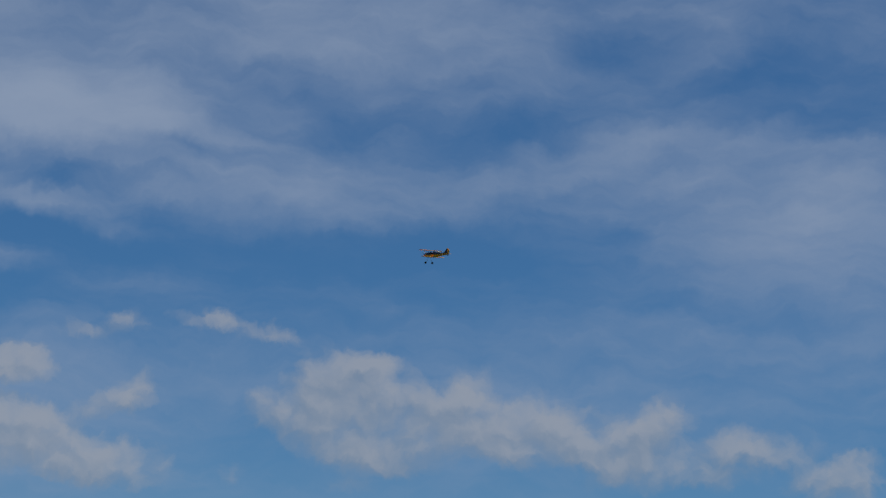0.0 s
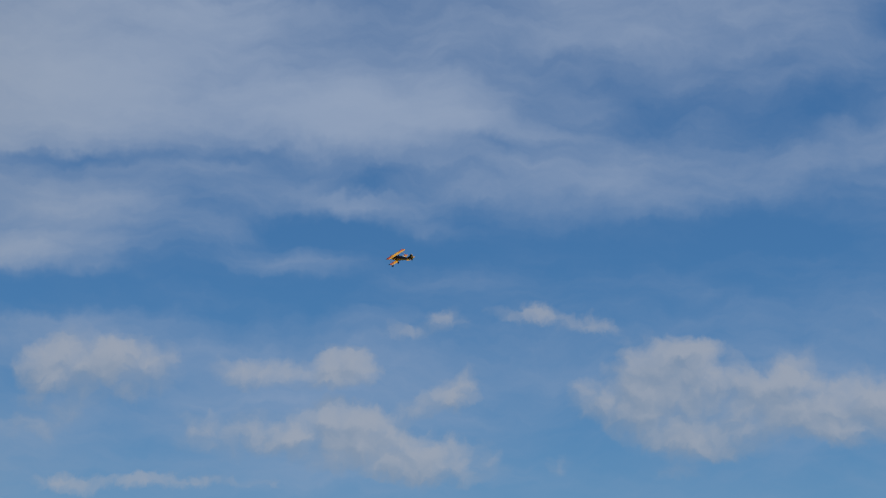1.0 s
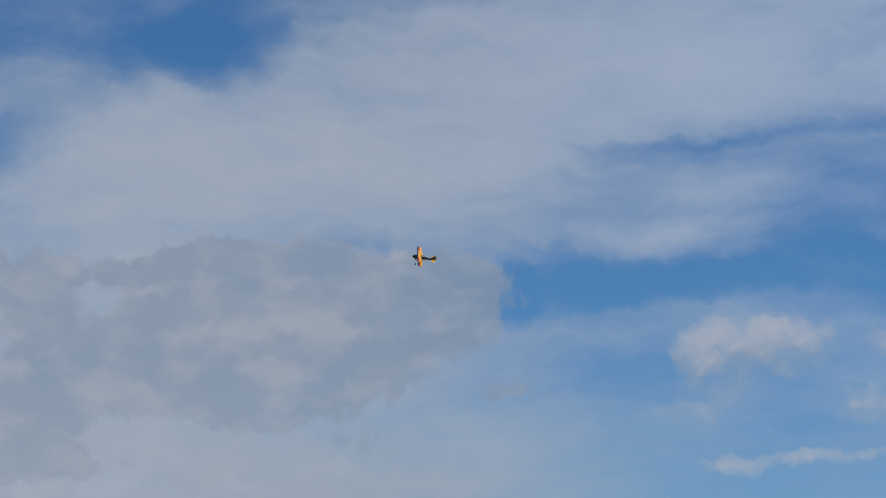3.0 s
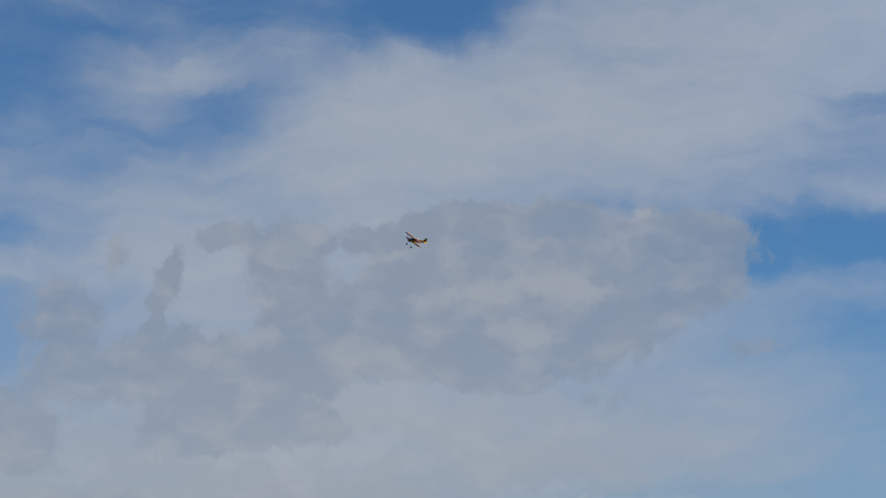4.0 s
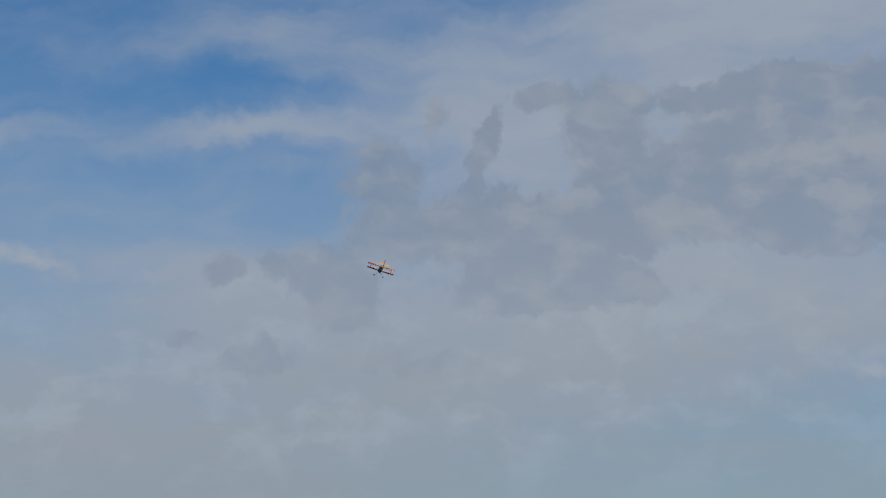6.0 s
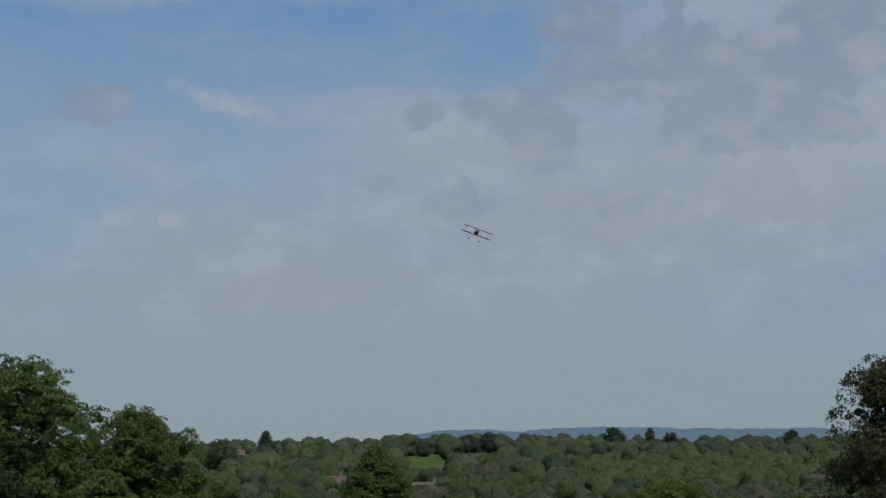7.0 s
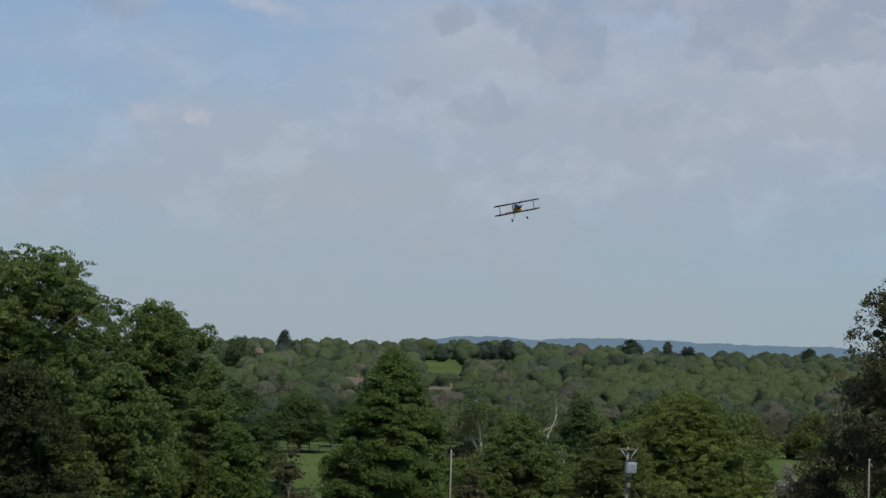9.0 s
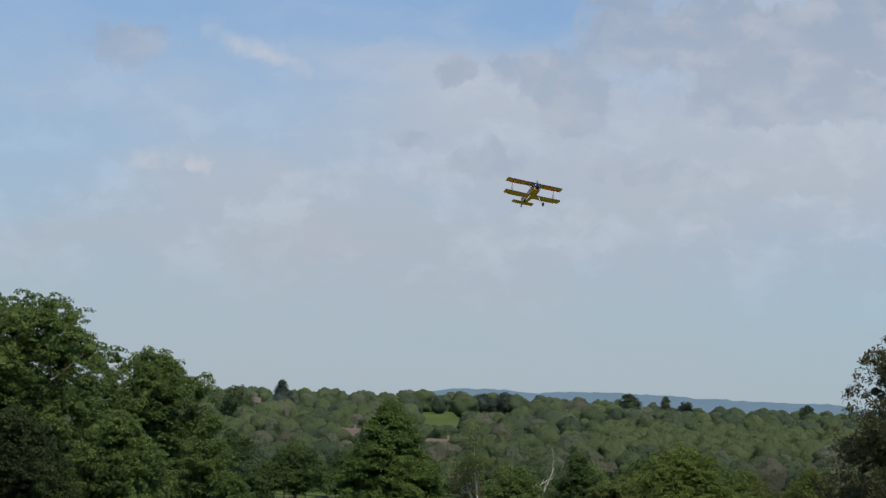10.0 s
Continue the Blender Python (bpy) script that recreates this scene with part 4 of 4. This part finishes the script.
def skyline_trees():
    for az, d, top, r, shape, mat, label, seed in (
        (-3.9, 1180, 10.6, 8.2, "spruce", CONIFER, "dark pointed conifer standing on the skyline", 61),
        (-5.0, 1120, 7.3, 9.5, "round", FAR_A, "broad dark round tree on the skyline", 62),
        (1.15, 1250, 8.6, 7.0, "round", CONIFER, "clump-like dark pine on the ridge", 63),
        (1.7, 1260, 9.8, 7.5, "round", CONIFER, "dark pine beside another on the ridge", 64),
        (4.8, 1300, 12.6, 6.5, "round", FAR_C, "dark rounded tree rising over the ridge", 65),
        (9.2, 1330, 10.5, 5.0, "round", FAR_C, "dark upright tree on the ridge", 66),
        (5.7, 1330, 12.0, 4.0, "dome", FAR_B, "pale open-crowned tree on the ridge", 67),
        (6.2, 1330, 9.4, 4.0, "flat", CONIFER, "small flat-topped dark pine on the ridge", 68),
    ):
        x, y = d * math.sin(radians(az)), d * math.cos(radians(az))
        tree(x, y, top, r, mat, label, shape, 0.06, 8000, 0.55, 160, 0.2, seed=seed, group="trees on the skyline", mass=0.82, peak=0.9)


skyline_trees()


# ---------------------------------------------------------------- houses in the woods
def house(x, y, turn, size, wall_mat, label):
    w, d, h = size
    root = new("house")
    root.matrix_world = pose(x, y, float(ground_z(x, y)) - 0.3, 0, 0, turn)
    part("wall", box(bmesh.new(), (0, 0, h / 2), (w, d, h), 0.03), wall_mat, root)
    bm = bmesh.new()
    a, b, rise = w / 2 + 0.4, d / 2 + 0.4, d * 0.42
    low = [bm.verts.new(p) for p in ((-a, -b, h), (a, -b, h), (a, b, h), (-a, b, h))]
    ridge = [bm.verts.new(p) for p in ((-a, 0, h + rise), (a, 0, h + rise))]
    for f in ((low[0], low[1], ridge[1], ridge[0]), (low[2], low[3], ridge[0], ridge[1]), (low[1], low[2], ridge[1]), (low[3], low[0], ridge[0]), tuple(low[::-1])):
        bm.faces.new(f)
    roof = part("roof", bm, CLAYTILE, root, "reddish clay tile roof")
    part("chimney", box(bm := bmesh.new(), (w * 0.3, 0, h + rise + 0.3), (0.7, 0.5, 1.6), 0.04), BRICKWALL, roof)
    for wx in (-0.32, 0.0, 0.32):
        for wz in (1.4, 3.9):
            if wz < h - 0.6:
                win = part("window", box(bmesh.new(), (wx * w, -d / 2 - 0.02, wz), (1.3, 0.1, 1.25), 0.02), WHITE, root)
                part("pane", box(bmesh.new(), (wx * w, -d / 2 - 0.085, wz), (1.05, 0.03, 1.0)), GLASS, win)
    return tagged(root, label, "house", "houses among the woods")


house(-110.0, 1330, 18, (13, 7.5, 4.6), RENDERED, "cream rendered house with clay roof among trees")
house(-29.3, 760, -12, (8, 6.0, 3.6), RENDERED, "small pale house half hidden by trees")
house(0.2, 700, 4, (12, 6.0, 3.2), BRICKWALL, "long low brick house with reddish roof")


# ---------------------------------------------------------------- poles
def insulator(x, z, root):
    bm = bmesh.new()
    ring_tube(bm, [(x, 0, z), (x, 0, z + 0.05), (x, 0, z + 0.07), (x, 0, z + 0.12), (x, 0, z + 0.14), (x, 0, z + 0.2)], [0.03, 0.05, 0.03, 0.055, 0.03, 0.02], 8)
    return part("insulator", bm, PORCELAIN, root)


def transformer_pole(x, y, top):
    g = float(ground_z(x, y))
    h = top - g
    root = new("utility_pole")
    root.matrix_world = pose(x, y, g, 0, 0, 20)
    part("pole", ring_tube(bmesh.new(), [(0, 0, -0.1), (0, 0, h * 0.5), (0, 0, h)], [0.085, 0.075, 0.065], 12), POLE_WOOD, root, "weathered wooden pole")
    arm = part("crossarm", box(bmesh.new(), (0, -0.13, h - 0.12), (1.1, 0.08, 0.08), 0.012), POLE_WOOD, root)
    for ix in (-0.5, 0.0, 0.5):
        insulator(ix, h - 0.07, root)
    bm = bmesh.new()
    for s in (-1, 1):
        ring_tube(bm, [(0.42 * s, -0.14, h - 0.16), (0.06 * s, -0.14, h - 0.62)], [0.022, 0.022], 6)
    part("brace", bm, GALV, arm)
    tank = part("transformer", box(bmesh.new(), (0.03, -0.36, h - 1.05), (0.54, 0.36, 0.58), 0.05), GALV, root, "pale grey transformer box")
    for k in range(5):
        part("cooling_fin", box(bmesh.new(), (-0.1 + 0.08 * k, -0.565, h - 1.08), (0.03, 0.05, 0.42), 0.008), GALV, tank)
    for ix in (-0.14, 0.06, 0.26):
        bm = bmesh.new()
        ring_tube(bm, [(ix, -0.36, h - 0.84), (ix, -0.36, h - 0.72), (ix, -0.36, h - 0.55)], [0.045, 0.06, 0.02], 8)
        part("bushing", bm, PORCELAIN, tank)
    part("bracket", box(bmesh.new(), (0, -0.14, h - 1.5), (0.3, 0.12, 0.1), 0.01), GALV, root)
    part("fuse_box", box(bmesh.new(), (-0.02, -0.2, h - 1.95), (0.2, 0.14, 0.26), 0.02), POLE_WOOD, root)
    bm = bmesh.new()
    ring_tube(bm, [(0.04, -0.1, h - 1.75), (1.7, 0.3, h - 3.8), (3.3, 0.6, 0.0)], [0.018, 0.018, 0.018], 5)
    part("stay_wire", bm, WIRE, root)
    bm = bmesh.new()
    ring_tube(bm, [(0.06, -0.12, h - 1.6), (0.09, -0.12, h - 3.0), (0.09, -0.13, 0.1)], [0.025, 0.025, 0.025], 6)
    part("cable", bm, WIRE, root)
    return tagged(root, "wooden utility pole carrying a grey transformer box", "pole", "wooden poles")


def plain_pole(x, y, top, r, label):
    g = float(ground_z(x, y))
    h = top - g
    root = new("wooden_pole")
    root.location = (x, y, g)
    part("pole", ring_tube(bmesh.new(), [(0, 0, -0.1), (0, 0, h * 0.5), (0, 0, h)], [r * 1.25, r * 1.1, r], 10), POLE_WOOD, root)
    part("cap", ring_tube(bmesh.new(), [(0, 0, h), (0, 0, h + 0.03), (0, 0, h + 0.07)], [r * 1.15, r * 1.1, r * 0.3], 10), GALV, root)
    insulator(r + 0.06, h - 0.3, root)
    return tagged(root, label, "pole", "wooden poles")


transformer_pole(9.85, 118, -2.85)
plain_pole(0.75, 118, -3.35, 0.045, "plain pale wooden pole among trees")
plain_pole(17.6, 93, -2.15, 0.034, "thin pale wooden pole before a copper tree")


def field_fence():
    root = new("fence")
    root.location = (0, 0, 0)
    for k in range(9):
        x, y = -30 + 1.9 * k, 402 - 0.3 * k
        part("post", box(bmesh.new(), (x, y, float(ground_z(x, y)) + 0.62), (0.16, 0.16, 1.3), 0.02), POLE_WOOD, root)
    for z in (0.55, 1.05):
        a, b = (-30, 402 - 0.1), (-14.8, 399.5)
        ring = ring_tube(bmesh.new(), [(a[0], a[1], float(ground_z(*a)) + z), (b[0], b[1], float(ground_z(*b)) + z)], [0.06, 0.06], 6)
        part("rail", ring, POLE_WOOD, root)
    tagged(root, "low wooden post fence on the field", "fence")


field_fence()


# ---------------------------------------------------------------- the model biplane
def wing_mesh(span, chord, thick, y0, z0, dihedral=0.0, x0=0.0, sweep=0.0):
    """A wing panel with a rounded aerofoil section and rounded tips; y0 is the leading edge."""
    bm = bmesh.new()
    prof = [(0, 0.0), (0.03, 0.35), (0.12, 0.75), (0.3, 1.0), (0.6, 0.72), (0.85, 0.3), (1.0, 0.03), (0.85, -0.12), (0.5, -0.28), (0.2, -0.36), (0.05, -0.26)]
    rings = []
    for s, shrink in ((-1.0, 0.55), (-0.985, 0.85), (-0.96, 1.0), (-0.5, 1.0), (0.0, 1.0), (0.5, 1.0), (0.96, 1.0), (0.985, 0.85), (1.0, 0.55)):
        x = x0 + s * span / 2
        rings.append([bm.verts.new((x, y0 - sweep * abs(s) - chord * (0.5 + (u - 0.5) * (0.8 + 0.2 * shrink)), z0 + dihedral * abs(s) + thick * v * shrink)) for u, v in prof])
    n = len(prof)
    for a, b in zip(rings, rings[1:]):
        for k in range(n):
            f = bm.faces.new((a[k], b[k], b[(k + 1) % n], a[(k + 1) % n]))
            f.smooth = True
            outer = abs((a[0].co.x + b[0].co.x) / 2) > span * 0.27
            f.material_index = 1 if k in (0, 1, 2, 10) else 2 if k == 3 and outer else 0
    bm.faces.new(rings[0])
    bm.faces.new(rings[-1][::-1])
    bmesh.ops.recalc_face_normals(bm, faces=bm.faces)
    return bm


def build_biplane():
    plane = new("model_biplane")
    # fuselage: rounded sections, dark above, yellow below
    bm = bmesh.new()
    stations = [(0.36, 0.105, 0.105, 0.0), (0.30, 0.12, 0.125, 0.0), (0.1, 0.118, 0.135, 0.0), (-0.12, 0.108, 0.13, 0.005), (-0.4, 0.082, 0.1, 0.015), (-0.7, 0.05, 0.066, 0.022), (-0.95, 0.016, 0.04, 0.03)]
    rings = []
    for y, w, h, z in stations:
        ring = []
        for k in range(20):
            a = math.tau * k / 20
            c, s = math.cos(a), math.sin(a)
            ring.append(bm.verts.new((w * math.copysign(abs(c) ** 0.65, c), y, z + h * math.copysign(abs(s) ** 0.75, s))))
        rings.append(ring)
    for a, b in zip(rings, rings[1:]):
        for k in range(20):
            f = bm.faces.new((a[k], a[(k + 1) % 20], b[(k + 1) % 20], b[k]))
            f.smooth = True
            f.material_index = 0 if 10 <= k <= 19 else 1
    bm.faces.new(rings[0][::-1])
    bm.faces.new(rings[-1])
    bmesh.ops.recalc_face_normals(bm, faces=bm.faces)
    body = part("fuselage", bm, [YELLOW, NAVY], plane, "navy fuselage with a yellow belly")
    # nose
    bm = ring_tube(bmesh.new(), [(0, 0.34, 0), (0, 0.42, 0), (0, 0.47, 0), (0, 0.475, 0)], [0.124, 0.124, 0.108, 0.08], 20)
    for f in bm.faces:
        f.material_index = 1 if f.calc_center_median().z < -0.03 and len(f.verts) == 4 else 0
    cowl = part("cowling", bm, [NAVY, YELLOW], plane, "dark round engine cowling, yellow below")
    part("headrest", ring_tube(bmesh.new(), [(0, -0.26, 0.12), (0, -0.32, 0.14), (0, -0.5, 0.1)], [0.03, 0.045, 0.012], 10), WHITE, plane, "white headrest fairing")
    for k in range(5):
        a = math.tau * k / 5 + 0.3
        part("cylinder", ring_tube(bmesh.new(), [(0.04 * math.cos(a), 0.478, 0.04 * math.sin(a)), (0.08 * math.cos(a), 0.478, 0.08 * math.sin(a))], [0.017, 0.017], 8), DARKMETAL, cowl)
    prop = new("propeller")
    prop.parent = plane
    prop.location = (0, 0.50, 0)
    part("spinner", ring_tube(bmesh.new(), [(0, -0.015, 0), (0, 0.02, 0), (0, 0.05, 0), (0, 0.07, 0)], [0.045, 0.04, 0.024, 0.004], 14), NAVY, prop)
    for s in (-1, 1):
        bm = bmesh.new()
        rows = []
        for r, c, tw in ((0.03, 0.02, 60), (0.08, 0.036, 42), (0.14, 0.034, 28), (0.2, 0.022, 20), (0.215, 0.006, 18)):
            t = radians(tw)
            rows.append([bm.verts.new((s * r, yy * math.sin(t) * c + oo, s * yy * math.cos(t) * c)) for yy, oo in ((-0.5, 0), (0, 0.003), (0.5, 0), (0, -0.003))])
        for a, b in zip(rows, rows[1:]):
            for k in range(4):
                bm.faces.new((a[k], a[(k + 1) % 4], b[(k + 1) % 4], b[k]))
        part("blade", bm, BLACK, prop)
    # wings
    for name, y0, z0 in (("upper_wing", 0.29, 0.21), ("lower_wing", 0.15, -0.12)):
        wing = part(name, wing_mesh(1.7, 0.27, 0.034, y0, z0, 0.012 if name == "lower_wing" else 0.0), [YELLOW, NAVY, RED], plane, "yellow rectangular wing with navy leading edge")
        for s in (-1, 1):
            part("tip_band", box(bmesh.new(), (s * 0.79, y0 - 0.15, z0 + 0.031), (0.07, 0.12, 0.008), 0.002), RED, wing, "red wing tip band")
            part("aileron", box(bmesh.new(), (s * 0.5, y0 - 0.268, z0 + 0.006), (0.42, 0.05, 0.008), 0.003), YELLOW, wing)
            for bx, bw in ((0.36, 0.05), (0.55, 0.06)):
                part("wing_stripe", box(bmesh.new(), (s * bx, y0 - 0.12, z0 + 0.034), (bw, 0.12, 0.006)), RED, wing, "red wing stripe")
    # struts
    for s in (-1, 1):
        for ya, yb in ((0.23, 0.09), (0.1, -0.06)):
            part("interplane_strut", ring_tube(bmesh.new(), [(s * 0.64, yb, -0.10), (s * 0.64, (ya + yb) / 2, 0.05), (s * 0.64, ya, 0.205)], [0.007, 0.009, 0.007], 6), WHITE if ya > 0.2 else YELLOW, plane)
        for ya in (0.24, 0.08):
            part("cabane_strut", ring_tube(bmesh.new(), [(s * 0.07, ya - 0.02, 0.11), (s * 0.13, ya, 0.208)], [0.008, 0.008], 6), DARKMETAL, plane)
    # cockpit
    part("cockpit_rim", ring_tube(bmesh.new(), [(0.06 * math.cos(a), -0.17 + 0.1 * math.sin(a), 0.125) for a in [math.tau * k / 14 for k in range(15)]], [0.012] * 15, 6, False), BLACK, plane)
    bm = bmesh.new()
    ws = [[bm.verts.new((0.06 * math.cos(a) * q, -0.04 - 0.03 * (1 - q) + 0.03 * math.sin(a), 0.12 + 0.085 * (1 - (q - 0.55) / 0.45))) for a in [math.pi * k / 8 for k in range(9)]] for q in (1.0, 0.8, 0.55)]
    for a, b in zip(ws, ws[1:]):
        for k in range(8):
            bm.faces.new((a[k], a[k + 1], b[k + 1], b[k]))
    part("windscreen", bm, GLASS, plane)
    # tail
    tail = part("tailplane", wing_mesh(0.66, 0.15, 0.012, -0.72, 0.035), [YELLOW, YELLOW, YELLOW], plane)
    for s in (-1, 1):
        part("elevator", box(bmesh.new(), (s * 0.17, -0.905, 0.037), (0.29, 0.075, 0.009), 0.003), YELLOW, tail)
    bm = bmesh.new()
    outline = [(-0.62, 0.08), (-0.74, 0.16), (-0.83, 0.28), (-0.9, 0.31), (-0.905, 0.03)]
    side = [[bm.verts.new((sx, y, z)) for y, z in outline] for sx in (-0.008, 0.008)]
    bm.faces.new(side[0])
    bm.faces.new(side[1][::-1])
    for k in range(len(outline)):
        j = (k + 1) % len(outline)
        bm.faces.new((side[0][j], side[0][k], side[1][k], side[1][j]))
    fin = part("fin", bm, NAVY, plane, "navy tail fin")
    bm = bmesh.new()
    outline = [(-0.91, 0.31), (-0.99, 0.28), (-1.03, 0.16), (-1.0, 0.03), (-0.96, -0.02), (-0.91, -0.01)]
    side = [[bm.verts.new((sx, y, z)) for y, z in outline] for sx in (-0.006, 0.006)]
    bm.faces.new(side[0])
    bm.faces.new(side[1][::-1])
    for k in range(len(outline)):
        j = (k + 1) % len(outline)
        bm.faces.new((side[0][j], side[0][k], side[1][k], side[1][j]))
    part("rudder", bm, [YELLOW], fin, "yellow rudder")
    # landing gear
    for s in (-1, 1):
        part("gear_leg", ring_tube(bmesh.new(), [(s * 0.08, 0.22, -0.12), (s * 0.19, 0.25, -0.29), (s * 0.262, 0.26, -0.40)], [0.008, 0.007, 0.006], 6), GALV, plane)
        wheel = new("wheel")
        wheel.parent = plane
        wheel.location = (s * 0.285, 0.26, -0.40)
        bm = bmesh.new()
        circ = [[bm.verts.new((math.cos(b) * 0.026, (0.043 + 0.018 * math.sin(b)) * math.cos(a), (0.043 + 0.018 * math.sin(b)) * math.sin(a))) for b in [math.tau * j / 8 for j in range(8)]] for a in [math.tau * k / 18 for k in range(18)]]
        for k in range(18):
            for j in range(8):
                f = bm.faces.new((circ[k][j], circ[k][(j + 1) % 8], circ[(k + 1) % 18][(j + 1) % 8], circ[(k + 1) % 18][j]))
                f.smooth = True
        part("tyre", bm, BLACK, wheel)
        part("hub", ring_tube(bmesh.new(), [(-0.016, 0, 0), (0.016, 0, 0)], [0.028, 0.028], 12), BLACK, wheel)
    part("tail_wheel", ring_tube(bmesh.new(), [(-0.012, -0.93, -0.05), (0.012, -0.93, -0.05)], [0.026, 0.026], 12), BLACK, plane)
    part("tail_spring", ring_tube(bmesh.new(), [(0, -0.86, 0.0), (0, -0.93, -0.04)], [0.006, 0.006], 6), DARKMETAL, plane)
    tagged(plane, "yellow and navy radio-controlled biplane in flight", "model airplane")
    return plane, prop


biplane, propeller = build_biplane()


# ---------------------------------------------------------------- a passing fly
def build_fly():
    root = new("fly")
    body = ring_tube(bmesh.new(), [(0, -0.0024, 0), (0, -0.0012, 0.0001), (0, 0.0003, 0.0002), (0, 0.0012, 0.0002), (0, 0.0021, 0)], [0.0003, 0.001, 0.0012, 0.0008, 0.0004], 8)
    part("body", body, BLACK, root)
    for side in (-1, 1):
        bm = bmesh.new()
        rim = [(0.0006, 0.0006), (0.0022, 0.0002), (0.003, -0.001), (0.0026, -0.0022), (0.0012, -0.0016)]
        low = [bm.verts.new((side * x, y, 0.001 + 0.25 * x)) for x, y in rim]
        top = [bm.verts.new((side * x, y, 0.00106 + 0.25 * x)) for x, y in rim]
        bm.faces.new(low)
        bm.faces.new(top[::-1])
        for k in range(5):
            bm.faces.new((low[k], top[k], top[(k + 1) % 5], low[(k + 1) % 5]))
        part("wing", bm, WIRE, root)
    return tagged(root, "tiny dark fly passing through the air", "insect")


fly = build_fly()


# ---------------------------------------------------------------- flight
def attitude(x, y, z, heading, climb, bank):
    return pose(x, y, z, 0, 0, -heading) @ pose(0, 0, 0, climb) @ pose(0, 0, 0, 0, bank)


def motions():
    walk(biplane, [(row[0], attitude(*row[1:])) for row in (
        (0.0, 78.8, 80.17, 28.95, -8.7, 5.3, -9.2),
        (0.5, 76.88, 91.84, 30.05, -9.3, 10.1, -21.3),
        (1.0, 73.45, 102.88, 31.29, -22.8, 11.2, -31.3),
        (1.5, 68.34, 112.71, 32.31, -29.0, 13.3, -24.5),
        (2.0, 62.58, 122.09, 33.39, -46.5, 17.6, -29.1),
        (2.5, 56.16, 130.6, 34.59, -58.4, 13.6, -50.3),
        (2.7, 53.04, 132.82, 34.78, -67.4, 14.6, -53.5),
        (3.8, 36.54, 143.64, 34.92, -110.2, 3.9, -31.6),
        (4.0, 33.34, 143.56, 34.43, -114.6, 1.8, -33.5),
        (4.5, 26.26, 144.98, 33.55, -131.9, -1.7, -39.6),
    )] + [(row[0], attitude(*row[1:])) for row in (
        (5.0, 20.43, 147.72, 32.7, -149.6, -25.7, -54.6),
        (5.2, 18.07, 146.07, 31.29, -149.8, -30.1, -47.0),
        (6.5, 5.79, 131.59, 16.65, -170.1, -12.8, -16.4),
        (7.0, 3.03, 123.45, 13.33, -179.5, -2.0, -21.0),
        (7.5, 2.02, 113.51, 10.93, -188.1, -5.4, -19.2),
        (8.0, 2.54, 103.57, 8.79, -190.3, -4.5, 11.1),
        (8.5, 2.97, 93.57, 7.49, -187.1, 0.6, 16.8),
        (9.0, 2.68, 84.02, 7.08, -185.6, 4.7, 12.7),
        (9.5, 2.08, 75.65, 7.25, -190.1, 13.3, -20.1),
        (10.0, 2.5, 66.71, 8.02, -197.5, 17.6, -8.3),
    )])
    here, speed = Vector((0.690, 4.288, 2.925)), Vector((-1.870, 0.459, -0.776))
    rows = [(0.0, 4.0), (4.0, 4.0)] + [(t, t) for t in (4.3, 4.6, 4.9, 5.0, 5.2, 5.6, 6.1, 6.6)] + [(10.0, 6.6)]
    walk(fly, [(t, pose(*(here + speed * (s - 5.0)), 0, 0, 115)) for t, s in rows])
    walk(propeller, [(k / 10, pose(0, 0.50, 0, 0, 80 * k + 20, 0)) for k in range(101)])


motions()
